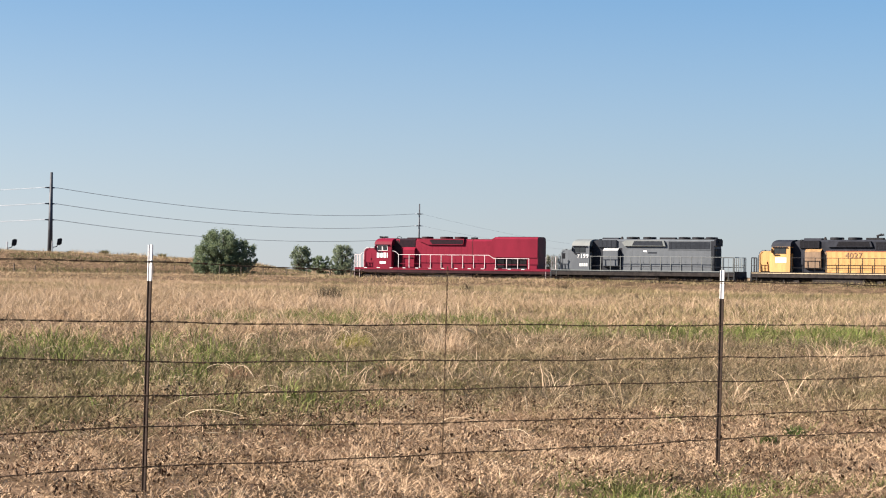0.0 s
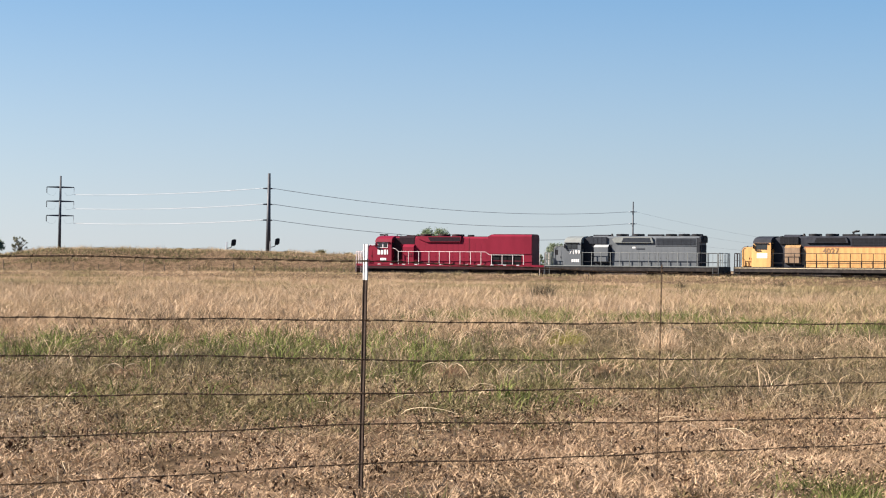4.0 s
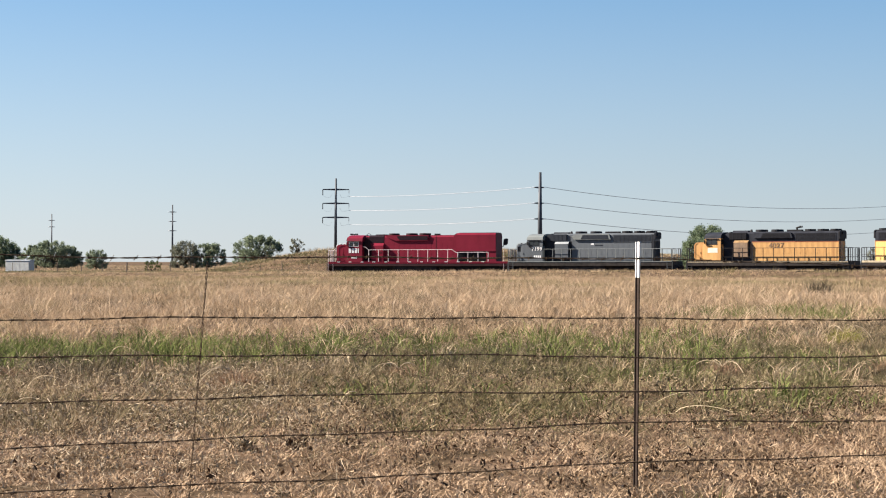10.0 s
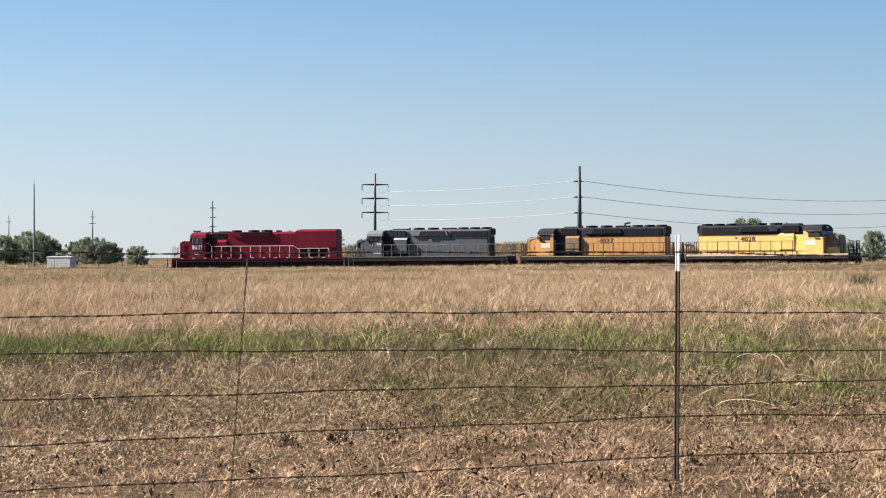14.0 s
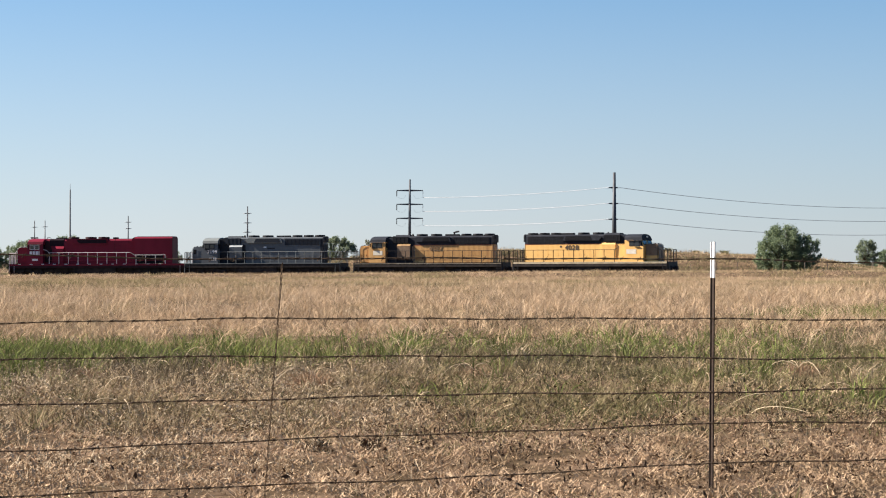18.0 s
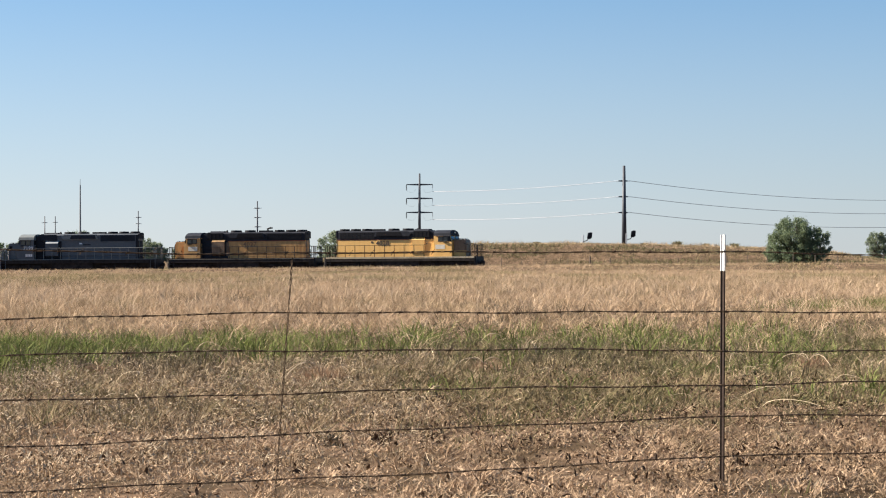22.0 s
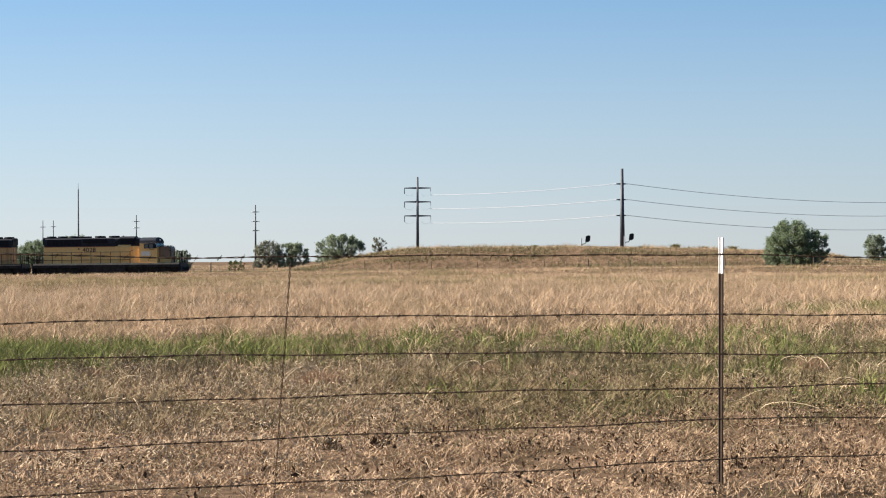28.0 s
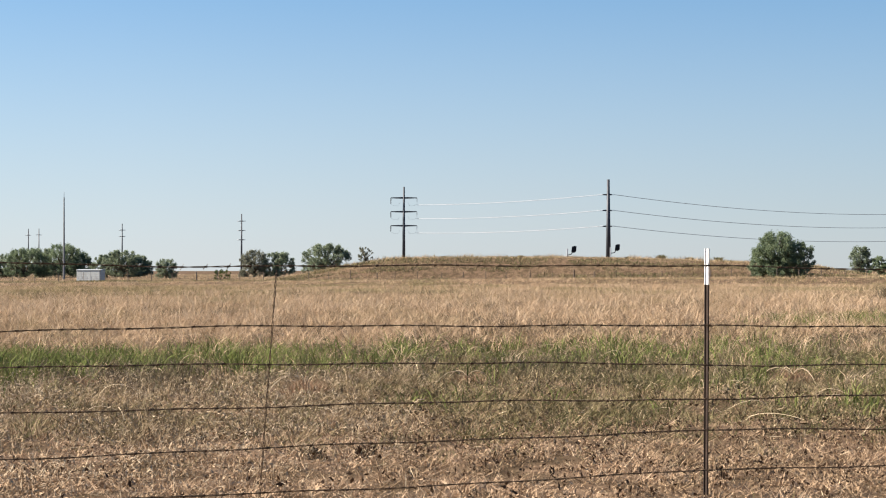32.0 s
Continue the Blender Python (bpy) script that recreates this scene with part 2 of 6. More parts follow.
# brown of rust, and of shade painted on a yellow nose and filter box
M_brown = mat("faded_brown_paint", (0.15, 0.095, 0.058), (0.30, 0.20, 0.12), 1.2, 0.65, fine=14, stretch=(1, 1, 0.3))
M_sooty = mat("sooty_yellow_paint", (0.20, 0.115, 0.055), (0.42, 0.255, 0.105), 1.4, 0.6, fine=14, stretch=(1.4, 1, 0.3))
M_cream = mat("cream_stripe_paint", (0.62, 0.56, 0.44), (0.78, 0.72, 0.60), 2, 0.55)
M_sill = mat("dusty_cream_sill", (0.36, 0.285, 0.18), (0.62, 0.52, 0.36), 1.6, 0.6, fine=16, stretch=(2.5, 1, 1))
M_under = mat("dirty_running_gear", (0.016, 0.014, 0.014), (0.05, 0.042, 0.038), 2.5, 0.9, bump=0.4, spec=0.15)
M_wheel = mat("wheel_steel", (0.07, 0.06, 0.055), (0.14, 0.12, 0.11), 4, 0.5, metal=0.6)
M_glass = mat("dark_glass", (0.015, 0.018, 0.02), (0.03, 0.034, 0.036), 1, 0.08, spec=0.6)
M_hole = mat("dark_grille", (0.007, 0.007, 0.009), (0.018, 0.018, 0.021), 8, 0.85, spec=0.1)
M_pink = mat("white_rail_paint", (0.66, 0.56, 0.55), (0.80, 0.74, 0.72), 3, 0.5)
M_letter = mat("white_lettering", (0.74, 0.73, 0.72), (0.84, 0.84, 0.83), 4, 0.5)
M_number = mat("dark_lettering", (0.045, 0.03, 0.024), (0.09, 0.06, 0.04), 6, 0.6)
M_stripe_red = mat("faded_red_stripe", (0.24, 0.055, 0.02), (0.36, 0.10, 0.04), 2, 0.55)
M_number_faded = mat("faded_brown_lettering", (0.15, 0.085, 0.045), (0.27, 0.16, 0.08), 5, 0.6)
M_lamp = mat("lamp_glass", (0.6, 0.6, 0.58), (0.75, 0.75, 0.72), 4, 0.15)


# ---- mesh tools ----
def done(name, bm, material, label="", parent=None, smooth=False):
    me = bpy.data.meshes.new(name)
    bm.normal_update()
    bm.to_mesh(me)
    bm.free()
    me.materials.append(material)
    if smooth:
        me.shade_smooth()
    ob = new(name, me)
    if parent:
        ob.parent = parent
    if label:
        ob["label"] = label
    return ob


def part(name, bm, material, parent, label="", smooth=False):
    return done(name, bm, material, label, parent, smooth)


def shared(name, me, parent, m=None, label=""):
    """One more object on a mesh that is there already."""
    ob = new(name, me)
    ob.parent = parent
    if m is not None:
        ob.matrix_basis = m
    if label:
        ob["label"] = label
    return ob


def box(bm, x0, x1, y0, y1, z0, z1, bevel=0.0):
    v = [bm.verts.new((x, y, z)) for x in (x0, x1) for y in (y0, y1) for z in (z0, z1)]
    fs = [bm.faces.new([v[i] for i in q]) for q in ((0, 1, 3, 2), (4, 6, 7, 5), (0, 4, 5, 1), (2, 3, 7, 6), (0, 2, 6, 4), (1, 5, 7, 3))]
    if bevel:
        es = list({e for f in fs for e in f.edges})
        bmesh.ops.bevel(bm, geom=es, offset=bevel, segments=1, affect="EDGES")
    return bm


def prism(bm, outline, x0, x1, axis="x"):
    """An outline of (a, b) drawn out along an axis: (y, z) along x, (x, z) along y, (x, y) along z."""
    def at(p, w):
        return (w, p[0], p[1]) if axis == "x" else (p[0], w, p[1]) if axis == "y" else (p[0], p[1], w)
    a = [bm.verts.new(at(p, x0)) for p in outline]
    b = [bm.verts.new(at(p, x1)) for p in outline]
    k = len(outline)
    made = [bm.faces.new(a), bm.faces.new(b[::-1])]
    made += [bm.faces.new((a[i], b[i], b[(i + 1) % k], a[(i + 1) % k])) for i in range(k)]
    bmesh.ops.recalc_face_normals(bm, faces=made)
    return bm


def cyl(bm, p, q, r, r2=None, seg=10):
    """A capped, tapered cylinder from p to q."""
    p, q = Vector(p), Vector(q)
    r2 = r if r2 is None else r2
    turn = (q - p).to_track_quat("Z", "Y").to_matrix()
    rings = []
    for c, rr in ((p, r), (q, r2)):
        rings.append([bm.verts.new(c + turn @ Vector((rr * math.cos(2 * math.pi * i / seg), rr * math.sin(2 * math.pi * i / seg), 0))) for i in range(seg)])
    a, b = rings
    for i in range(seg):
        bm.faces.new((a[i], a[(i + 1) % seg], b[(i + 1) % seg], b[i]))
    bm.faces.new(a[::-1])
    bm.faces.new(b)
    return bm


def tube(bm, pts, r, seg=6):
    for p, q in zip(pts, pts[1:]):
        cyl(bm, p, q, r, r, seg)
    return bm


def B():
    return bmesh.new()


def letters(text, size, depth=0.01):
    """A mesh of the built-in font, middle at the origin, standing in the x-z plane, to be read from -y."""
    cu = bpy.data.curves.new("letters", "FONT")
    cu.body, cu.size, cu.extrude, cu.align_x, cu.align_y = text, size, depth, "CENTER", "CENTER"
    cu.offset = size * 0.012
    cu.space_character = 1.12
    tmp = new("letters", cu)
    me = bpy.data.meshes.new_from_object(tmp.evaluated_get(bpy.context.evaluated_depsgraph_get()))
    bpy.data.objects.remove(tmp)
    bpy.data.curves.remove(cu)
    me.transform(Matrix.Rotation(radians(90), 4, "X"))
    return me


def soup(name, verts, tris, material, label, category, per=3):
    """Very many small faces in one mesh of kind stuff."""
    me = bpy.data.meshes.new(name)
    me.vertices.add(len(verts))
    me.vertices.foreach_set("co", np.ascontiguousarray(verts, dtype=np.float32).ravel())
    k = len(tris)
    me.loops.add(k * per)
    me.loops.foreach_set("vertex_index", np.ascontiguousarray(tris, dtype=np.int32).ravel())
    me.polygons.add(k)
    me.polygons.foreach_set("loop_start", np.arange(0, k * per, per, dtype=np.int32))
    me.update(calc_edges=True)
    me.materials.append(material)
    ob = new(name, me)
    return tagged(ob, label, category, kind="stuff")


# ---- the plan: track, ground, bank ----
RNG = np.random.default_rng(7)


def smooth01(v, a, b):
    u = np.clip((np.asarray(v, float) - a) / (b - a), 0, 1)
    return u * u * (3 - 2 * u)


def track_y(x):
    """The railway's curve on the plan, straight past its ends."""
    x = np.asarray(x, float)
    u = np.clip(x, -150, 92) / 100
    y = 189.27 - 37.26 * u - 37.80 * u * u - 9.96 * u ** 3
    return y + np.where(x < -150, (x + 150) * 0.09, 0) + np.where(x > 92, (x - 92) * -1.32, 0)


TX = np.linspace(-260, 160, 1801)
TY = track_y(TX)
TS = np.r_[0, np.cumsum(np.hypot(np.diff(TX), np.diff(TY)))]
TS -= np.interp(0, TX, TS)
RAIL0, GRADE = -0.085, 0.0051     # height of the rail's top and its rise to the right


def track_at(s):
    return Vector((float(np.interp(s, TS, TX)), float(np.interp(s, TS, TY)), RAIL0 + GRADE * s))


def wavy(x, y, size, seed=0):
    """Smooth value noise from 0 to 1, cheap, over whole arrays."""
    x, y = np.asarray(x, float) / size + seed * 17.3, np.asarray(y, float) / size - seed * 9.1
    xi, yi = np.floor(x), np.floor(y)
    fx, fy = x - xi, y - yi
    fx, fy = fx * fx * (3 - 2 * fx), fy * fy * (3 - 2 * fy)

    def h(a, b):
        v = np.sin(a * 127.1 + b * 311.7 + seed * 74.7) * 43758.5453
        return v - np.floor(v)
    return (h(xi, yi) * (1 - fx) + h(xi + 1, yi) * fx) * (1 - fy) + (h(xi, yi + 1) * (1 - fx) + h(xi + 1, yi + 1) * fx) * fy


def ground_z(x, y):
    x, y = np.asarray(x, float), np.asarray(y, float)
    r, az = np.hypot(x, y), np.degrees(np.arctan2(x, y))
    z = 0.005 * np.clip(x, -120, 120) * smooth01(r, 30, 180) - 0.09 * smooth01(x, 0.8, 5.0) * (1 - smooth01(r, 18, 40))
    z = z - 0.33 * np.exp(-((y - track_y(x)) / 4.0) ** 2) * (np.abs(az) < 60)
    z = z + (0.41 + 0.26 * smooth01(x, -40, 30)) * np.exp(-((y - track_y(x) + 12) / 6.0) ** 2) * (np.abs(az) < 60)
    bank = 3.25 * smooth01(az, -10.7, -6.0) * (1 - 0.30 * smooth01(az, -1, 5)) * (1 - smooth01(az, 5.0, 8.6))
    bank = bank * smooth01(r, 258, 283) * (1 - 0.7 * smooth01(r, 300, 345))
    z = z + bank + (wavy(x, y, 9, 3) - 0.5) * 0.25 * smooth01(r, 240, 270) * (r < 700)
    z = z - 0.055 * (1 - smooth01(r, 14.5, 22))
    lumps = (wavy(x, y, 1.3, 1) - 0.5) * 0.07 + (wavy(x, y, 0.42, 2) - 0.5) * 0.035
    return z + lumps * smooth01(r, 9.5, 13) * (1 - smooth01(r, 45, 60))


def ground():
    radii = np.concatenate([np.linspace(0.5, 8, 6), np.geomspace(9, 40, 150), np.geomspace(41.5, 235, 50), np.linspace(239, 350, 45), np.geomspace(370, 4300, 22)])
    azs = np.radians(np.concatenate([np.arange(-24, 32, 0.25), np.arange(32, 336, 6), [336]]))
    rr, aa = np.meshgrid(radii, azs, indexing="ij")
    x, y = rr * np.sin(aa), rr * np.cos(aa)
    v = np.stack([x, y, ground_z(x, y)], -1).reshape(-1, 3)
    n, k = len(radii), len(azs)
    i, j = np.meshgrid(np.arange(n - 1), np.arange(k - 1), indexing="ij")
    q = np.stack([i * k + j, i * k + j + 1, (i + 1) * k + j + 1, (i + 1) * k + j], -1).reshape(-1, 4)[:, ::-1]
    v = np.concatenate([v, [[0, 0, 0]]])
    ob = soup("ground", v, q, M_soil, "dry prairie ground of bare soil and thatch", "ground", per=4)
    ob["kind"] = "structure"
    bm = bmesh.new()
    bm.from_mesh(ob.data)
    bm.verts.ensure_lookup_table()
    c = bm.verts[-1]
    ring = [bm.verts[m] for m in range(k)]
    for a, b in zip(ring, ring[1:]):
        bm.faces.new((c, b, a))
    bmesh.ops.recalc_face_normals(bm, faces=bm.faces)
    bm.to_mesh(ob.data)
    bm.free()
    if ob.data.polygons[0].normal.z < 0:
        ob.data.flip_normals()
    ob.data.shade_smooth()
    return ob


ground()


# ---- grass ----
AZ0, AZ1 = radians(-22.5), radians(28.5)


def scatter(n, r0, r1, az0=AZ0, az1=AZ1):
    r = np.sqrt(RNG.uniform(r0 * r0, r1 * r1, n))
    a = RNG.uniform(az0, az1, n)
    return r * np.sin(a), r * np.cos(a), r, np.degrees(a)


def blades(x, y, z, height, width, lean, bent=True, heading=None):
    """Grass blades: two pieces and a tip that leans over, or one plain spike."""
    n = len(x)
    t = RNG.uniform(0, 2 * np.pi, n)
    w = np.stack([np.cos(t), np.sin(t), np.zeros(n)], 1) * (width / 2)[:, None]
    d = RNG.uniform(0, 2 * np.pi, n) if heading is None else heading + RNG.normal(0, 0.9, n)
    ln = np.stack([np.cos(d), np.sin(d), np.zeros(n)], 1) * (lean * height)[:, None]
    p = np.stack([x, y, z], 1)
    up = np.zeros((n, 3))
    up[:, 2] = height
    if not bent:
        v = np.stack([p - w, p + w, p + up + ln], 1).reshape(-1, 3)
        return v, np.arange(3 * n).reshape(-1, 3)
    mid = p + up * 0.6 + ln * 0.3
    v = np.stack([p - w, p + w, mid - w * 0.8, mid + w * 0.8, p + up * 0.95 + ln], 1).reshape(-1, 3)
    o = np.arange(n)[:, None] * 5
    f = np.concatenate([o + np.array([[0, 1, 3]]), o + np.array([[0, 3, 2]]), o + np.array([[2, 3, 4]])], 1).reshape(-1, 3)
    return v, f


def olive(a):
    """Share of olive grass in the mown strip: most of it in the middle bearings, brown thatch to both sides."""
    return 0.15 + 0.85 * smooth01(a, -7, -2.5) * (1 - 0.75 * smooth01(a, 9, 15))


def bare(a):
    """On one side the bare litter reaches farther out."""
    return 4.2 * smooth01(a, 5, 12)


def pale_side(a):
    """On this side the mown strip is bleached, with few dark gap pieces."""
    return smooth01(-a, 4.5, 9.5)


def corner(r, a):
    """Short green grass comes up close to the fence on one side."""
    return smooth01(a, 13.5, 18) * (1 - smooth01(r, 13.4, 15.0))


def far_side(a):
    """On this side of the field the rough olive grass reaches farther out."""
    return 13 * smooth01(a, 3, 10)


def pieces(name, n, r0, r1, keep, size, wide, mound, steep, material, label, fade=0.0):
    """Loose dead leaves, chopped straw and thatch, lying on the ground and in small heaps."""
    x, y, r, a = scatter(n, r0, r1)
    heap = smooth01(wavy(x, y, 0.13, 81) * 0.55 + wavy(x, y * 0.6, 0.42, 83) * 0.45, 0.38, 0.60)
    k = RNG.uniform(0, 1, n) < keep(x, y, r - far_side(a) * smooth01(r, 22, 36) - bare(a) * (1 - smooth01(r, 24, 34))) * (0.10 + 1.05 * heap) * (1 - 0.7 * np.clip(corner(r, a), 0, 1)) * (1 - fade * pale_side(a))
    x, y, r, heap = x[k], y[k], r[k], heap[k]
    n = len(x)
    t, tip = RNG.uniform(0, 2 * np.pi, n), RNG.normal(steep, 0.6, n)
    ln = size * (0.16 + 0.84 * RNG.uniform(0, 1, n) ** 2.4)
    wd = np.minimum(ln * 0.65, wide * RNG.uniform(0.25, 1, n))
    d = np.stack([np.cos(t) * np.cos(tip), np.sin(t) * np.cos(tip), np.sin(tip)], 1) * ln[:, None]
    roll = RNG.normal(0, 0.6, n)
    w = np.stack([-np.sin(t) * np.cos(roll), np.cos(t) * np.cos(roll), np.sin(roll)], 1) * wd[:, None]
    p = np.stack([x, y, ground_z(x, y) + 0.003 + (0.03 + mound * heap) * RNG.uniform(0, 1, n)], 1)
    v = np.stack([p - d, p - w * 0.9, p + d, p + w], 1).reshape(-1, 3)
    soup(name, v, np.arange(4 * n).reshape(-1, 4), material, label, "leaf litter", per=4)


pieces("leaf_litter", 470000, 9.8, 23, lambda x, y, r: (1 - 0.85 * smooth01(r, 13.0, 17.0)) * (0.25 + 0.5 * wavy(x, y, 1.1, 5) + 0.5 * wavy(x, y, 0.30, 6)), 0.027, 0.0070, 0.06, 0.35, M_litter,
       "chopped straw and dead leaves lying on bare ground")
pieces("broad_dead_leaves", 60000, 9.8, 22, lambda x, y, r: (1 - 0.6 * smooth01(r, 13, 18)) * (0.2 + 0.8 * wavy(x, y, 0.6, 16)), 0.024, 0.011, 0.04, 0.35, M_litter,
       "broad dry leaves scattered on the ground")
pieces("mown_thatch", 800000, 12.8, 46, lambda x, y, r: smooth01(r, 12.8, 16) * (1 - smooth01(r, 31, 34)) * (0.15 + 0.4 * wavy(x, y, 1.3, 7) + 0.8 * smooth01(wavy(x, y, 0.22, 8), 0.2, 0.8)), 0.042, 0.0065, 0.15, 0.4, M_thatch,
       "matted olive-brown mown grass thatch", fade=0.45)
# dead leaves, made many and dark to double as shadow specks in the litter
pieces("dark_dead_leaves", 120000, 9.8, 22, lambda x, y, r: (1 - 0.7 * smooth01(r, 15, 21)) * (0.15 + 0.85 * smooth01(wavy(x, y, 0.5, 15), 0.35, 0.7)), 0.036, 0.017, 0.075, 0.5, M_darkleaf,
       "dark curled dead leaves and clods, also standing in for shadow specks", fade=0.6)
# near-black pieces that put the shade of gaps into the thatch's colour
pieces("dark_thatch", 130000, 15, 42, lambda x, y, r: smooth01(r, 15, 19) * (0.1 + 0.9 * smooth01(wavy(x, y * 0.5, 0.45, 19), 0.45, 0.7)), 0.055, 0.020, 0.06, 0.4, M_thatch_gap,
       "dark pieces standing in for shaded gaps in the thatch", fade=0.8)
pieces("pale_straws", 46000, 10, 42, lambda x, y, r: 0.25 + 0.75 * wavy(x, y, 0.9, 20), 0.085, 0.0045, 0.20, 0.25, M_straw,
       "short bleached straws lying about")
pieces("bleached_clippings", 420000, 12, 27, lambda x, y, r: (1 - smooth01(r, 23, 26)) * pale_side(np.degrees(np.arctan2(x, y))) * (0.2 + 0.8 * wavy(x, y, 0.8, 24)), 0.036, 0.0065, 0.17, 0.4, M_clip,
       "bleached grey-tan grass clippings")


def sward(name, n, r0, r1, dens, hgt, wid, lean, material, label, bent=True, lo=0.4, seed=0, patch=3.0, tuft=8, spread=0.08):
    """Grass in tufts: blades lean outwards from each tuft's middle; patches rise and thin out by a broad noise."""
    cx, cy, r, a = scatter(n // tuft, r0, r1)
    g = wavy(cx, cy, patch, seed) * 0.6 + wavy(cx, cy, patch / 3.3, seed + 1) * 0.4
    keep = (RNG.uniform(0, 1, len(cx)) < dens(r, a, g)) & (cy < track_y(cx) - 2.7)
    cx, cy, g = cx[keep], cy[keep], g[keep]
    tall = hgt * (0.55 + 0.6 * g) * RNG.uniform(0.55, 1.25, len(cx))
    cx, cy, tall = np.repeat(cx, tuft), np.repeat(cy, tuft), np.repeat(tall, tuft)
    ox, oy = RNG.normal(0, spread, len(cx)), RNG.normal(0, spread, len(cx))
    h = tall * RNG.uniform(lo, 1.0, len(cx))
    x, y = cx + ox, cy + oy
    v, f = blades(x, y, ground_z(x, y) - 0.01, h, wid * RNG.uniform(0.5, 1.5, len(cx)), lean * RNG.uniform(0.2, 1.6, len(cx)), bent, np.arctan2(oy, ox))
    soup(name, v, f, material, label, "grass")


# where the green grass stands: bearing, distance, half widths of both, strength
GREENS = ((-18.5, 27.2, 3.6, 3.9, 1.4), (-14.0, 28.0, 3.0, 3.0, 1.2), (-10.0, 28.8, 2.4, 3.0, 1.2), (-6.5, 29.3, 3.2, 3.0, 1.2), (-2.3, 31.0, 2.0, 3.0, 0.75), (1.0, 31.0, 2.4, 4.2, 0.55),
          (4.2, 31.0, 2.2, 5.0, 0.45), (3.8, 23.5, 1.3, 2.2, 0.35), (-3.0, 24.0, 1.2, 2.0, 0.3), (7.0, 51.0, 2.4, 3.6, 0.7), (10.8, 51.0, 2.4, 3.0, 0.5), (15.0, 46.0, 2.6, 5.0, 0.4), (19.5, 45.0, 2.6, 5.0, 0.7), (24.0, 43.0, 2.8, 6.0, 0.8))


def band(r, a):
    """How much of the green band there is: full patches on one side, farther off and broken on the other."""
    g = 0.0
    for az, far, wa, wr, k in GREENS:
        g = np.maximum(g, k * np.exp(-np.abs((a - az) / wa) ** 3 - np.abs((r - far) / wr) ** 3))
    return g


sward("dry_stubble", 260000, 9.8, 24, lambda r, a, g: (1 - 0.75 * np.clip(corner(r, a), 0, 1)) * (1 - 0.85 * smooth01(r - bare(a), 14.8, 18.5)) * smooth01(g, 0.45, 0.54), 0.115, 0.0105, 1.7, M_litter,
      "clumps of dry stubble and curled dead grass on bare ground", bent=False, seed=101, patch=0.30, tuft=11, spread=0.026, lo=0.3)
sward("olive_mat", 300000, 15, 32, lambda r, a, g: olive(a) * smooth01(r - bare(a), 15.5, 19) * (1 - smooth01(r - far_side(a), 28, 32)) * smooth01(g, 0.47, 0.57), 0.20, 0.010, 1.4, M_dull,
      "matted tufts of olive grass", bent=False, seed=103, patch=0.62, tuft=14, spread=0.055, lo=0.25)
sward("brown_mat", 300000, 14, 36, lambda r, a, g: (1.1 - olive(a)) * smooth01(r - bare(a), 14.5, 18) * (1 - smooth01(r - far_side(a), 28, 32)) * smooth01(g, 0.46, 0.57), 0.21, 0.010, 1.5, M_thatch,
      "matted tufts of brown and tan grass", bent=False, seed=105, patch=0.62, tuft=14, spread=0.055, lo=0.25)
sward("short_dull_grass", 420000, 10.5, 46, lambda r, a, g: (0.3 + 0.7 * olive(a)) * (0.06 + 0.94 * smooth01(r - bare(a), 13.5, 17.5)) * (1 - smooth01(r - far_side(a), 29, 33)) * smooth01(g, 0.42, 0.58), 0.14, 0.0085, 1.3, M_dull,
      "short grey-green grass mixed with dry stems", bent=False, seed=11, patch=0.9, tuft=12, spread=0.055, lo=0.25)
sward("short_tan_grass", 110000, 10.5, 40, lambda r, a, g: (0.3 + 0.5 * smooth01(r, 13, 20)) * smooth01(g, 0.34, 0.62), 0.14, 0.007, 1.6, M_tan, "short dry tan grass", bent=False, seed=21, patch=1.1, tuft=9, spread=0.05, lo=0.3)
sward("green_grass_strip", 460000, 21, 62, lambda r, a, g: band(r, a) * (0.06 + 0.94 * smooth01(g, 0.42 - 0.08 * pale_side(a), 0.55 - 0.08 * pale_side(a))), 0.42, 0.011, 0.9, M_green,
      "band of tall green grass across the field", seed=31, patch=1.2, lo=0.2, tuft=16, spread=0.11)
sward("tan_in_green", 70000, 21, 60, lambda r, a, g: (1 - 0.85 * np.clip(band(r, a), 0, 1)) * smooth01(r, 22.5, 27) * (1 - smooth01(r, 48, 58)) * smooth01(g, 0.48, 0.68), 0.36, 0.009, 1.4, M_tan, "dry tan tufts between the green grass", seed=37, patch=1.4, lo=0.25, tuft=12, spread=0.10)
sward("short_green_grass", 190000, 10, 30, lambda r, a, g: smooth01(g, 0.52, 0.72) * 0.55 * smooth01(r - bare(a), 14.5, 17) * olive(a), 0.13, 0.009, 1.0, M_green,
      "patches of short green grass", bent=False, seed=35, patch=1.9, tuft=10, spread=0.05)
sward("green_verge", 170000, 9.8, 15.2, lambda r, a, g: 0.7 * corner(r, a) * (0.08 + 0.92 * smooth01(g, 0.42, 0.58)), 0.14, 0.008, 1.2, M_green,
      "short green verge grass before the fence", bent=False, seed=107, patch=0.8, tuft=12, spread=0.045, lo=0.3)
sward("green_weeds", 45000, 17.5, 29, lambda r, a, g: smooth01(g, 0.52, 0.68) * smooth01(a, -7, -3) * (1 - smooth01(a, 9, 13)) * smooth01(r, 18, 21), 0.26, 0.012, 0.9, M_green,
      "clumps of dark green weeds in the mown grass", seed=91, patch=1.5, tuft=14, spread=0.09, lo=0.2)
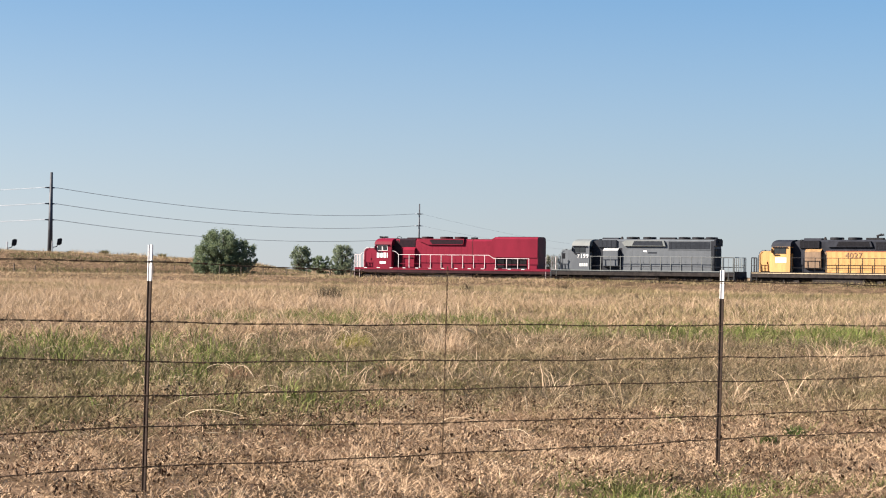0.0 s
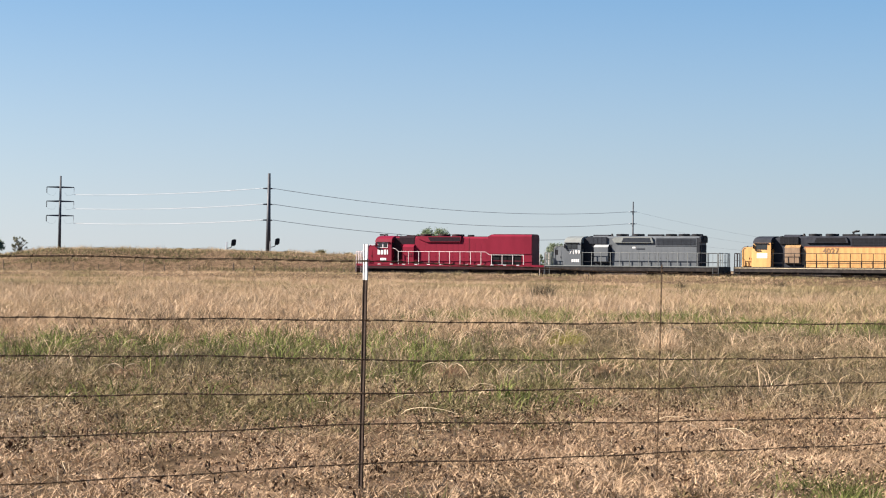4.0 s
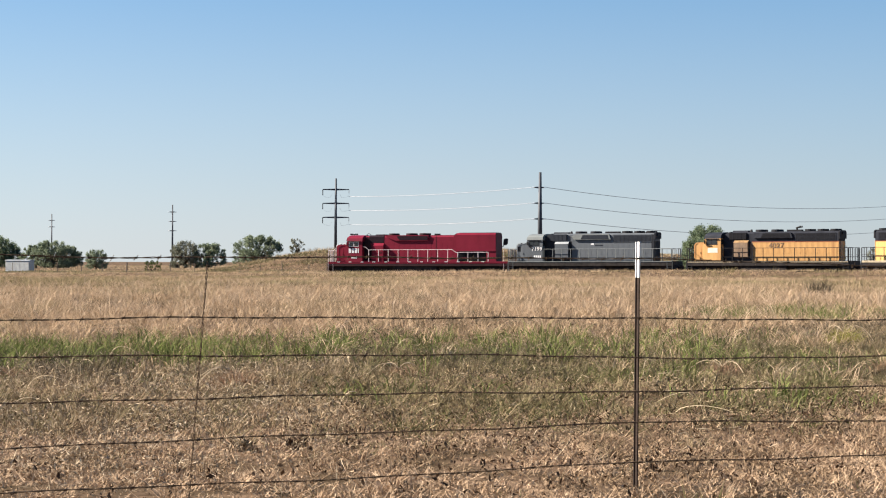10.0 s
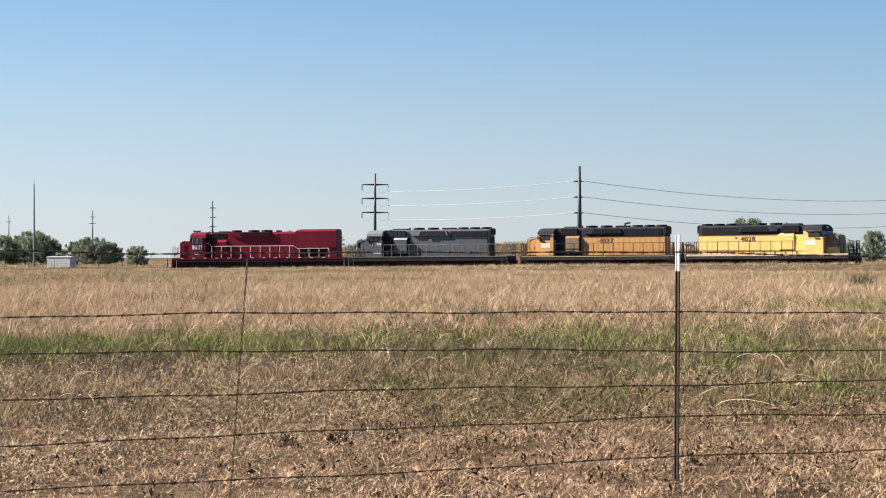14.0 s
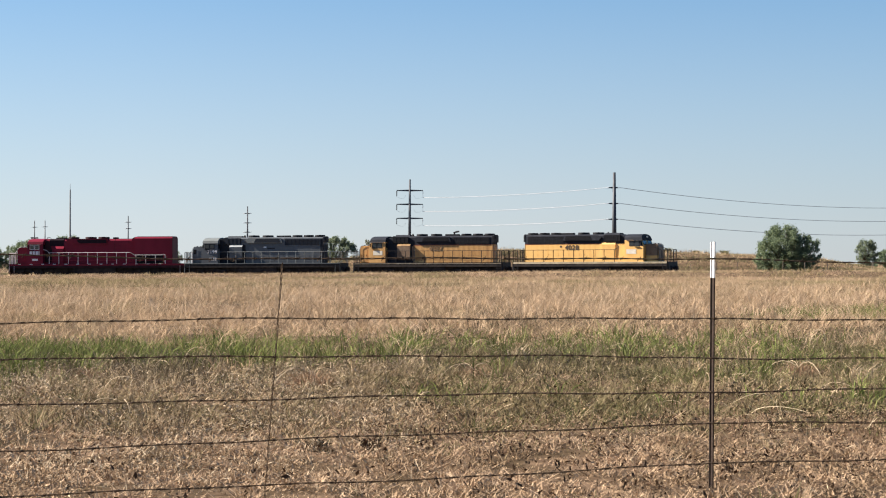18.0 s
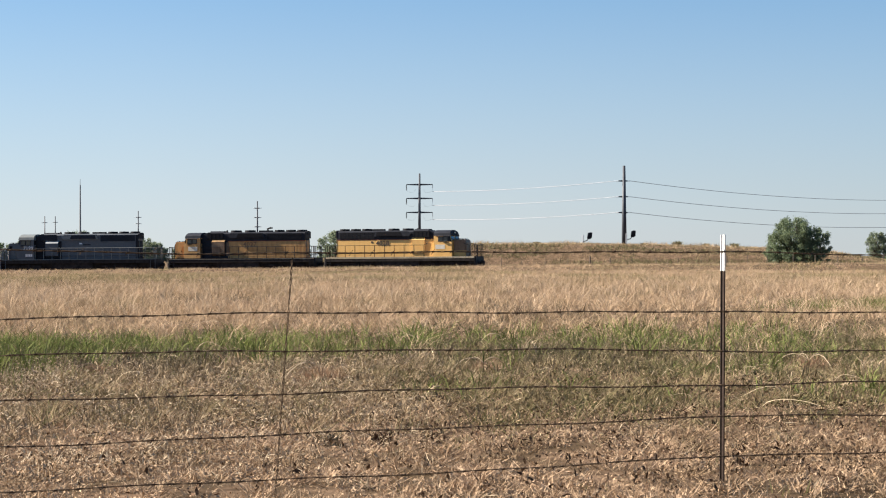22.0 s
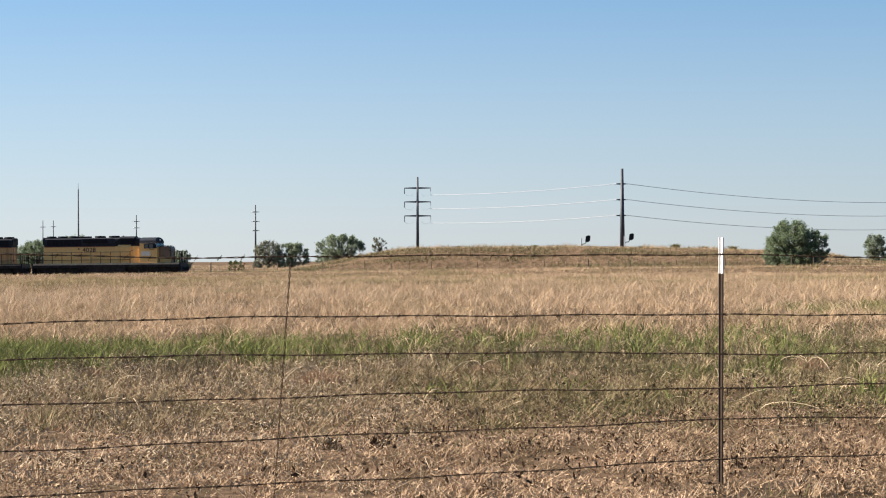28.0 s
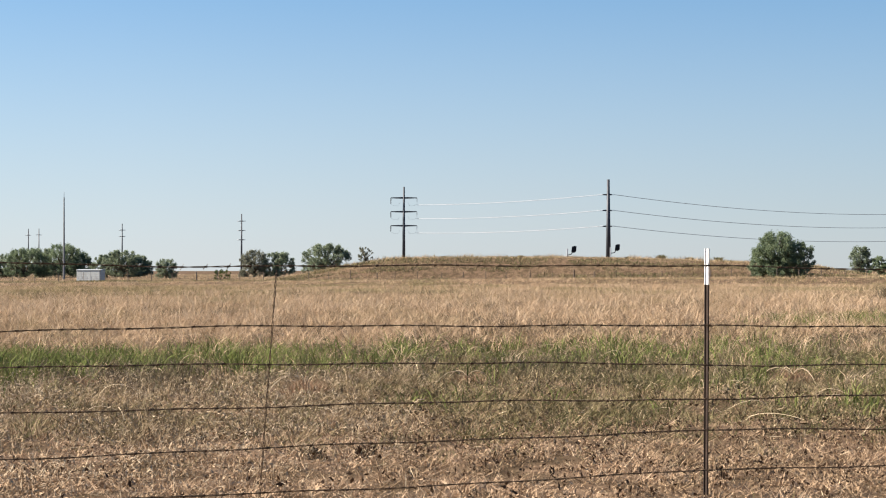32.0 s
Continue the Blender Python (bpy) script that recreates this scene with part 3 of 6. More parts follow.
sward("dead_weeds", 230000, 20, 46, lambda r, a, g: (1 - 0.7 * np.clip(band(r, a), 0, 1) * pale_side(a)) * smooth01(g, 0.42, 0.60) * smooth01(r, 20.5, 23) * (1 - smooth01(r - far_side(a), 28, 33)), 0.28, 0.009, 0.8, M_weed_gap, "brown dead weed stems in the grass", bent=False, seed=71, patch=2.0, tuft=9, spread=0.09, lo=0.2)
sward("dark_weeds", 90000, 22, 28, lambda r, a, g: smooth01(r, 23, 24.5) * (1 - smooth01(r, 26, 27.5)) * smooth01(g, 0.44, 0.60) * (0.2 + 0.3 * (1 - smooth01(a, -5, 1)) + 0.5 * np.exp(-((a + 13.0) / 1.6) ** 2) + 0.3 * np.exp(-((a + 6.5) / 1.5) ** 2)), 0.32, 0.010, 0.6, M_weed_gap,
      "dark grey dead weeds at the foot of the green band", bent=False, seed=109, patch=1.6, tuft=14, spread=0.08, lo=0.3)
sward("tan_undergrowth", 500000, 30, 100, lambda r, a, g: smooth01(r - far_side(a), 31, 38) * (1 - 0.6 * np.clip(band(r, a), 0, 1)) * (1 - 0.35 * smooth01(a, 10, 16)) * (0.10 + 0.90 * smooth01(g, 0.40, 0.56)), 0.38, 0.015, 1.3, M_tan, "matted dry tan prairie grass", bent=False, seed=41, patch=2.2, tuft=14, spread=0.15, lo=0.25)
sward("tall_pale_grass", 95000, 36, 110, lambda r, a, g: smooth01(r - 0.5 * far_side(a), 40, 52) * (1 - 0.8 * band(r, a)) * smooth01(g, 0.40, 0.68) * (1 - 0.75 * smooth01(r, 65, 105)) * (1 - 0.5 * smooth01(a, 11, 17)), 0.66, 0.011, 1.2, M_pale, "tall pale dry prairie grass", seed=44, patch=3.0, tuft=7, spread=0.14)
# dark blades set as painted shade among the tan tufts
sward("brown_gaps", 130000, 36, 120, lambda r, a, g: smooth01(r - 0.6 * far_side(a), 36, 44) * smooth01(g, 0.52, 0.62), 0.34, 0.020, 0.8, M_weed_gap,
      "dark brown blades standing in for shade between tan tufts", bent=False, seed=111, patch=2.0, tuft=18, spread=0.14, lo=0.3)
sward("far_tan_grass", 440000, 80, 196, lambda r, a, g: (0.45 + 0.55 * smooth01(g, 0.25, 0.6)) * (1 - 0.6 * smooth01(a, 11, 18)), 0.34, 0.036, 1.1, M_fartan, "tall dry prairie grass before the railway", bent=False, seed=51, patch=12.0, lo=0.4, tuft=6, spread=0.25)
sward("olive_far_grass", 200000, 46, 178, lambda r, a, g: np.maximum(smooth01(g, 0.52, 0.66) * 0.7 * smooth01(r, 72, 95), (0.9 * smooth01(a, 10, 17) * smooth01(r, 48, 66) + 0.6 * smooth01(-a, 9, 14) * smooth01(r, 88, 110)) * smooth01(g, 0.28, 0.5)), 0.44, 0.034, 1.0, M_olive, "olive-brown patches in the far dry grass", bent=False, seed=97, patch=8.0, lo=0.4, tuft=7, spread=0.3)
sward("pale_bent_clumps", 30000, 22, 50, lambda r, a, g: smooth01(g, 0.55, 0.72) * (0.2 + 0.8 * smooth01(a, 2, 8)), 0.50, 0.009, 1.8, M_pale, "pale clumps of bent tall grass", seed=95, patch=2.4, tuft=14, spread=0.10, lo=0.3)


def fallen_stalks(n, r0, r1, size, seed):
    """Long bleached stalks that rise a little, bow over and lie down, in all directions."""
    rng = np.random.default_rng(seed)
    r = rng.uniform(r0, r1, n) ** 1.0
    a = rng.uniform(AZ0, AZ1, n)
    x, y = r * np.sin(a), r * np.cos(a)
    keep = wavy(x, y, 2.2, seed) > 0.42
    x, y = x[keep], y[keep]
    n = len(x)
    way, ln, rise, wd = rng.uniform(0, 2 * np.pi, n), size * rng.uniform(0.35, 1.0, n), rng.uniform(0.05, 0.75, n) ** 1.4, rng.uniform(0.0035, 0.0075, n)
    u = np.linspace(0, 1, 7)
    bow = np.sin(u * np.pi * 0.86) ** 0.8
    run = ln[:, None] * (0.35 * u + 0.65 * u ** 2)[None]
    bend = rng.normal(0, 0.35, n)[:, None] * u[None] ** 2
    px = x[:, None] + run * np.cos(way[:, None] + bend)
    py = y[:, None] + run * np.sin(way[:, None] + bend)
    pz = ground_z(px, py) + 0.05 + (ln * rise)[:, None] * bow[None] * 0.8
    p = np.stack([px, py, pz], -1)
    taper = wd[:, None] * (1 - 0.55 * u)[None]
    side = np.stack([-np.sin(way), np.cos(way), np.zeros(n)], 1)[:, None, :] * taper[..., None]
    up = np.zeros_like(p)
    up[..., 2] = taper
    v = np.stack([p - side, p + up, p + side], 2).reshape(-1, 3)
    o = (np.arange(n)[:, None] * 21 + np.arange(6)[None] * 3).reshape(-1, 1)
    f = np.concatenate([o + np.array([[0, 1, 4, 3]]), o + np.array([[1, 2, 5, 4]])], 0)
    soup("fallen_stalks", v, f, M_straw, "long bleached grass stalks bent over and fallen", "grass", per=4)


fallen_stalks(150, 16.0, 36, 0.62, 3)
fallen_stalks(170, 36, 62, 0.85, 4)


def far_grass():
    n = 470000
    x, y, r, a = scatter(n, 120, 318)
    keep = y > track_y(x) + 2.8
    x, y = x[keep], y[keep]
    crest = smooth01(np.hypot(x, y), 276, 284) * (1 - smooth01(np.hypot(x, y), 290, 300))
    v, f = blades(x, y, ground_z(x, y) - 0.02, RNG.uniform(0.08, 0.34, len(x)) * (0.45 + wavy(x, y, 7, 8) + 1.5 * crest * smooth01(wavy(x, y, 2.5, 18), 0.45, 0.8)), RNG.uniform(0.03, 0.09, len(x)), RNG.uniform(0.3, 1.3, len(x)), False)
    face = (np.hypot(x, y) < 280) & (wavy(np.degrees(np.arctan2(x, y)) * 1.1, np.hypot(x, y) * 1.5, 4, 14) * 0.6 + wavy(x, y, 4, 13) * 0.4 > 0.44)
    soup("bank_brush", *blades(x[face], y[face], ground_z(x[face], y[face]) - 0.02, RNG.uniform(0.12, 0.4, face.sum()) * (0.4 + wavy(x[face], y[face], 4, 9)), RNG.uniform(0.06, 0.16, face.sum()), RNG.uniform(0.3, 1.1, face.sum()), False), M_brush, "dark dry brush on the face of the bank", "brush")
    soup("bank_grass", v, f, M_berm, "rough brown grass on the bank behind the railway", "grass")
    x, y, r, a = scatter(90000, 345, 900)
    v, f = blades(x, y, ground_z(x, y) - 0.02, RNG.uniform(0.12, 0.35, len(x)), RNG.uniform(0.12, 0.35, len(x)), RNG.uniform(0.3, 1.2, len(x)), False)
    soup("distant_grass", v, f, M_fartan, "distant dry grassland", "grass")


far_grass()


# ---- railway ----
def railway():
    ss = np.arange(-165, 115, 3.0)
    pts = [track_at(s) for s in ss]
    dirs = [(track_at(s + 0.5) - track_at(s - 0.5)).normalized() for s in ss]

    def sweep(bm, outline):
        rows = []
        for p, d in zip(pts, dirs):
            side = Vector((-d.y, d.x, 0)).normalized()
            rows.append([bm.verts.new(p + side * a + Vector((0, 0, b))) for a, b in outline])
        k = len(outline)
        for r0, r1 in zip(rows, rows[1:]):
            for i in range(k):
                bm.faces.new((r0[i], r0[(i + 1) % k], r1[(i + 1) % k], r1[i]))
        bm.faces.new(rows[0])
        bm.faces.new(rows[-1][::-1])
        bmesh.ops.recalc_face_normals(bm, faces=bm.faces)
        return bm
    ob = done("track_bed", sweep(B(), [(-3.0, -0.75), (-1.9, -0.2), (1.9, -0.2), (3.0, -0.75)]), M_ballast)
    tagged(ob, "grey crushed stone bed under the railway", "track bed", kind="structure")
    for side in (-0.755, 0.755):
        prof = [(side - 0.07, -0.17), (side + 0.07, -0.17), (side + 0.07, -0.15), (side + 0.01, -0.13), (side + 0.01, -0.05), (side + 0.036, -0.035), (side + 0.036, 0), (side - 0.036, 0), (side - 0.036, -0.035), (side - 0.01, -0.05), (side - 0.01, -0.13), (side - 0.07, -0.15)]
        tagged(done("rail", sweep(B(), prof), M_rail), "rusty steel rail on wooden sleepers", "rail", "rails of the track", "structure")
    vs, fs = [], []
    for s in np.arange(-160, 110, 0.55):
        p, d = track_at(s), (track_at(s + 0.5) - track_at(s - 0.5)).normalized()
        n = Vector((-d.y, d.x, 0)).normalized()
        o = len(vs)
        for a in (-0.11, 0.11):
            for b in (-1.3, 1.3):
                for c in (-0.32, -0.172):
                    vs.append(p + d * a + n * b + Vector((0, 0, c)))
        fs += [[o + i for i in q] for q in ((0, 1, 3, 2), (4, 6, 7, 5), (0, 4, 5, 1), (2, 3, 7, 6), (0, 2, 6, 4), (1, 5, 7, 3))]
    soup("sleepers", np.array([tuple(v) for v in vs]), np.array(fs), M_tie, "dark wooden railway sleepers in ballast", "sleepers", per=4)


railway()

# ---- barbed wire fence ----
POST1 = Vector((0.600, 11.985, 0))
POST2 = Vector((5.145, 14.270, -0.03))
STEP = POST2 - POST1
STEP.z = 0
WIRES = (1.413, 1.038, 0.797, 0.590, 0.398, 0.150)            # on the post in the middle
WIRES_LEFT = (1.462, 1.052, 0.853, 0.612, 0.372, 0.142)       # on the next post to one side
WIRES_RIGHT = (1.355, 1.010, 0.755, 0.570, 0.305, 0.120)      # and to the other
SAGS = (0.02, 0.008, 0.008, 0.006, 0.012, 0.012)
SAGS_LEFT = (0.042, -0.022, -0.030, -0.016, 0.0, 0.015)        # the stay holds some of them up


def wire_z(k, u):
    """Height of wire k, u spans from the middle post."""
    a, b = (WIRES[k], WIRES_LEFT[k]) if u < 0 else (WIRES[k], WIRES_RIGHT[k])
    w = min(abs(u), 1.0)
    f = abs(u) % 1.0
    sag = 0.036 * math.sin(math.pi * f ** 1.6) if k == 0 and u < 0 else (SAGS_LEFT if u < 0 else SAGS)[k] * 4 * f * (1 - f)
    return a + (b - a) * w - sag + 0.004 * math.sin(11 * u + k * 1.7) + 0.003 * math.sin(31 * u + k)


def t_post(at, lean_x, lean_y, turn):
    post = new("t_post")
    post.matrix_world = Matrix.Translation(at) @ pose(0, 0, 0, lean_y, lean_x, turn)
    tee = [(-0.0125, 0.0), (0.0125, 0.0), (0.0125, -0.006), (0.005, -0.009), (0.004, -0.030), (-0.004, -0.030), (-0.005, -0.009), (-0.0125, -0.006)]
    bm = prism(B(), [(a, b + 0.012) for a, b in tee], -0.30, 1.295, axis="z")
    shaft = part("shaft", bm, M_post, post)
    for k in range(23):
        part_bm = B()
        box(part_bm, -0.006, 0.006, 0.0125, 0.019, 0.06 + k * 0.054, 0.085 + k * 0.054)
        part("stud", part_bm, M_post, shaft)
    bm = prism(B(), [(a * 1.04, (b + 0.012) * 1.04) for a, b in tee], 1.295, 1.518, axis="z")
    part("painted_top", bm, M_cap, post, "white painted top of the post")
    for z in WIRES:
        bm = B()
        tube(bm, [(-0.03, 0.0, z), (-0.028, -0.03, z + 0.004), (0.028, -0.03, z - 0.004), (0.03, 0.0, z)], 0.0022, 5)
        part("wire_clip", bm, M_wire, post)
    return tagged(post, "dark steel T-post with a white painted top", "fence post", "posts of the barbed wire fence")


t_post(POST1, 0.5, 0, 30)
t_post(POST2 + Vector((0, 0, -0.05)), 0.9, 0, 42)


def barbed_wire(k):
    rope = new("barbed_wire")
    path = []
    for i in range(5 * 96 + 1):
        u = -2 + i / 96
        p = POST1 + STEP * u
        path.append(Vector((p.x, p.y - 0.035, wire_z(k, u))))
    for side in (0, math.pi):
        bm = B()
        run = []
        for i, p in enumerate(path):
            th = i * 1.35 + side
            run.append(p + Vector((0, 0.0032 * math.cos(th), 0.0032 * math.sin(th))))
        tube(bm, run, 0.0024, 5)
        part("strand", bm, M_wire, rope)
    bm, rnd = B(), random.Random(k)
    d = STEP.normalized()
    u = -1.0
    while u < 2.0:
        u += (0.125 + rnd.uniform(-0.012, 0.012)) / STEP.length
        p = POST1 + STEP * u
        c = Vector((p.x, p.y - 0.035, wire_z(k, u)))
        cyl(bm, c - d * 0.008, c + d * 0.008, 0.0062, seg=6)
        for j in range(2):
            a = rnd.uniform(0, math.pi)
            tip = Vector((d.x * 0.012, math.cos(a) * 0.017, math.sin(a) * 0.017))
            cyl(bm, c - tip, c + tip, 0.0018, 0.0012, 4)
    part("barbing", bm, M_wire, rope)["kind"] = "stuff"
    return tagged(rope, "rusty twisted barbed wire strung between T-posts", "barbed wire", "wires of the fence")


for k in range(6):
    barbed_wire(k)


def wire_stay(u, tilt, top):
    p = POST1 + STEP * u
    stay = new("wire_stay")
    stay.location = (p.x, p.y - 0.035, 0)
    for side in (0, math.pi):
        bm = B()
        run = []
        for i in range(90):
            z = (top + 0.06) * i / 89 - 0.06
            th = i * 0.9 + side
            run.append(Vector((0.004 * math.cos(th) + tilt * (z - 0.7), 0.004 * math.sin(th), z)))
        tube(bm, run, 0.0026, 5)
        part("strand", bm, M_wire, stay)
    return tagged(stay, "twisted wire stay that spaces the fence wires", "wire stay", "stays of the fence")


wire_stay(-0.553, 0.075, 1.385)
wire_stay(0.460, 0.01, 1.425)


# ---- places by bearing and distance ----
def spot(az, r, lift=0.0):
    x, y = r * math.sin(radians(az)), r * math.cos(radians(az))
    return Vector((x, y, float(ground_z(x, y)) + lift))


def height_at(r, tan_el):
    return EYE + r * tan_el


# ---- power line ----
def pole(name, az, r, top, arms, radius, label, material=M_steelpole, lean=0.0):
    base = spot(az, r)
    ob = new(name)
    ob.location = base
    ob.rotation_euler = (0, radians(lean), 0)
    bm = B()
    h = top - base.z
    cyl(bm, (0, 0, -0.5), (0, 0, h), radius, radius * 0.5, 14)
    part("shaft", bm, material, ob, smooth=True)
    for z, left, right, hang in arms:
        bm = B()
        zz = z - base.z
        for sgn, w in ((-1, left), (1, right)):
            if w:
                prism(bm, [(0, zz - 0.22), (sgn * w, zz - 0.10), (sgn * w, zz + 0.10), (0, zz + 0.22)], -0.13, 0.13, axis="y")
        arm = part("crossarm", bm, material, ob)
        if hang:
            for sgn, w in ((-1, left), (1, right)):
                bm = B()
                for i in range(5 if sgn < 0 else 3):
                    cyl(bm, (sgn * w, 0, zz - 0.15 - 0.25 * i), (sgn * w, 0, zz - 0.30 - 0.25 * i), *((0.16, 0.09) if sgn < 0 else (0.10, 0.06)), 8)
                cyl(bm, (sgn * w, 0, zz), (sgn * w, 0, zz - 1.4), 0.05 if sgn < 0 else 0.025, seg=6)
                part("insulator", bm, M_insul if sgn > 0 else M_steelpole, arm)
                bm = B()
                tube(bm, [(sgn * w, 0, zz - 1.4), (sgn * w * 0.80, 0, zz - 1.8), (sgn * w * 0.45, 0, zz - 1.9), (sgn * w * 0.3, 0, zz - 1.1)], 0.014, 5)
                part("jumper_cable", bm, M_cable, arm)
        else:
            for sgn, w in ((-1, left), (1, right)):
                if w:
                    bm = B()
                    for i in range(3):
                        cyl(bm, (sgn * (w + 0.2 * i), 0, zz), (sgn * (w + 0.1 + 0.2 * i), 0, zz), 0.16, 0.12, 8)
                    part("insulator", bm, M_insul, arm)
    return tagged(ob, label, "power pole", "poles of the power line")


RA, RT, RB = 417.0, 452.0, 568.0
pole("power_pole", 0.0, RA, height_at(RA, 0.0470), [(height_at(RA, t), 1.25, 0.75, False) for t in (0.0391, 0.0309, 0.0227)], 0.60, "slender dark steel monopole with short arms and cables")
pole("power_pole", -6.1, RT, height_at(RT, 0.0434), [(height_at(RT, t), 3.1, 3.1, True) for t in (0.0376, 0.0304, 0.0231)], 0.42, "steel power pole with three wide crossarms", lean=0.2)
pole("power_pole", 10.85, RB, height_at(RB, 0.0351), [(height_at(RB, t), 0.8, 0.6, False) for t in (0.0298, 0.0236, 0.0172)], 0.36, "distant steel power pole with short arms")
for az, r, t, arms in ((-10.92, 673.0, 0.0291, (0.0254, 0.0205, 0.0157)), (-14.42, 828.0, 0.0239, (0.0206, 0.0173)), (-17.12, 940.0, 0.0211, (0.0178,)), (-16.82, 945.0, 0.0212, (0.0180,))):
    pole("power_pole", az, r, height_at(r, t), [(height_at(r, k), 1.0, 0.9, False) for k in arms], 0.40, "far dark power pole with small crossarms")


pole("power_pole", 18.79, 1070.0, height_at(1070, 0.0186), [(height_at(1070, 0.0139), 1.9, 1.9, False)], 0.36, "far power pole with one crossarm")


def cable(a, b, sag, radius, label, material=M_cable):
    bm = B()
    pts = [a.lerp(b, i / 40) - Vector((0, 0, sag * 4 * (i / 40) * (1 - i / 40))) for i in range(41)]
    tube(bm, pts, radius, 5)
    return tagged(done("power_cable", bm, material), label, "power cable", "cables of the power line", "structure")


for ta, tb, tt in ((0.0391, 0.0298, 0.0349), (0.0309, 0.0236, 0.0277), (0.0227, 0.0172, 0.0203)):
    a = spot(0.0, RA)
    b = spot(10.85, RB)
    t = spot(-6.1, RT)
    right = Vector((a.x + 1.35, a.y, height_at(RA, ta)))
    left = Vector((a.x - 1.85, a.y, height_at(RA, ta)))
    cable(right, Vector((b.x - 1.2, b.y, height_at(RB, tb))), 2.5, 0.055, "sagging overhead power cable")
    cable(left, Vector((t.x + 3.1, t.y, height_at(RT, tt) - 0.45)), 0.5, 0.05, "taut overhead power cable with the sun's glint in its colour", M_cable_glint)
    far = spot(18.79, 1070)
    cable(Vector((b.x + 1.0, b.y, height_at(RB, tb))), Vector((far.x - 1.9, far.y, height_at(1070, 0.0139) + (tb - 0.0236) * 150)), 4.5, 0.020, "thin distant power cable")


def mast():
    base = spot(-16.1, 400)
    ob = new("radio_mast")
    ob.location = base
    bm = B()
    h = height_at(400, 0.0372) - base.z
    cyl(bm, (0, 0, -0.3), (0, 0, h), 0.24, 0.12, 10)
    part("shaft", bm, M_mast, ob)
    bm = B()
    cyl(bm, (0, 0, h), (0, 0, h + 1.2), 0.05, 0.03, 6)
    part("whip", bm, M_mast, ob)
    return tagged(ob, "tall thin grey mast beside trees", "mast")


mast()


def signal(az, r, tan_head):
    base = spot(az, r)
    ob = new("railway_signal")
    ob.location = base
    top = height_at(r, tan_head) - base.z - 0.15
    bm = B()
    cyl(bm, (-0.55, 0, -0.2), (-0.55, 0, top + 0.1), 0.10, seg=8)
    part("mast", bm, M_galv, ob)
    bm = B()
    tube(bm, [(-0.55, 0, top - 0.9), (0.1, 0, top - 0.75), (0.35, 0, top - 0.3)], 0.07, 6)
    part("bracket", bm, M_black, ob)
    bm = B()
    prism(bm, [(0.10, top - 0.42), (0.55, top - 0.55), (0.86, top - 0.30), (0.92, top + 0.48), (0.60, top + 0.55), (0.22, top + 0.42)], -0.12, 0.12, axis="y")
    part("target", bm, M_black, ob, "black signal target")
    bm = B()
    cyl(bm, (0.52, -0.30, top), (0.52, -0.1, top), 0.17, 0.15, 10)
    part("hood", bm, M_black, ob)
    return tagged(ob, "railway signal with black target on a pale mast", "railway signal", "signals on the bank")


signal(-1.12, 300, 0.0112)
signal(0.17, 300, 0.0121)


# ---- utility cabinet, far fence ----
def cabinet():
    a, b = spot(-15.75, 285), spot(-14.90, 285)
    ob = new("utility_cabinet")
    ob.location = (a + b) / 2
    ob.rotation_euler = (0, 0, radians(-16))
    w = (b - a).length / 2 * 0.93
    part("plinth", box(B(), -w - 0.1, w + 0.1, -0.8, 0.8, -0.2, 0.15), M_lightgrey, ob)
    part("body", box(B(), -w, w, -0.7, 0.7, 0.15, 1.75, 0.03), M_white, ob)
    part("lid", prism(B(), [(-0.8, 1.75), (0.8, 1.75), (0.8, 1.83), (0, 1.92), (-0.8, 1.83)], -w - 0.06, w + 0.06), M_white, ob)
    for i in range(5):
        x0 = -w + 0.06 + i * (2 * w - 0.1) / 5
        d = part("door", box(B(), x0, x0 + (2 * w - 0.1) / 5 - 0.04, -0.73, -0.705, 0.22, 1.7), M_white, ob)
        part("handle", box(B(), x0 + 0.1, x0 + 0.14, -0.76, -0.73, 0.6, 0.8), M_galv, d)
    part("vent_cap", box(B(), w * 0.45, w * 0.45 + 0.2, -0.1, 0.1, 1.86, 2.1), M_galv, ob)
    return tagged(ob, "long low white metal utility cabinet in grass", "cabinet")


cabinet()


def far_fence():
    rnd = random.Random(4)
    line = []
    for i in range(44):
        az = -19.5 + i * 0.66 + rnd.uniform(-0.08, 0.08)
        r = 255 if az > -11 else 255 + (-11 - az) * 4
        p = spot(az, r)
        post = new("fence_post")
        post.location = p
        h = rnd.uniform(1.15, 1.5)
        thick = rnd.choice((0.05, 0.05, 0.06, 0.10))
        bm = B()
        cyl(bm, (0, 0, -0.2), (rnd.uniform(-0.05, 0.05), 0, h), thick, thick * 0.85, 7)
        part("shaft", bm, M_wood, post)
        part("cap", cyl(B(), (0, 0, h - 0.02), (0, 0, h + 0.03), thick * 1.05, thick * 0.6, 7), M_wood, post)
        tagged(post, "weathered fence post below the bank", "fence post", "posts of the far fence")
        line.append(p)
    for z in (0.5, 0.8, 1.1):
        tagged(done("far_fence_wire", tube(B(), [p + Vector((0, 0, z)) for p in line], 0.004, 4), M_wire), "thin wire of the far fence", "fence wire", "wires of the far fence", "structure")


far_fence()


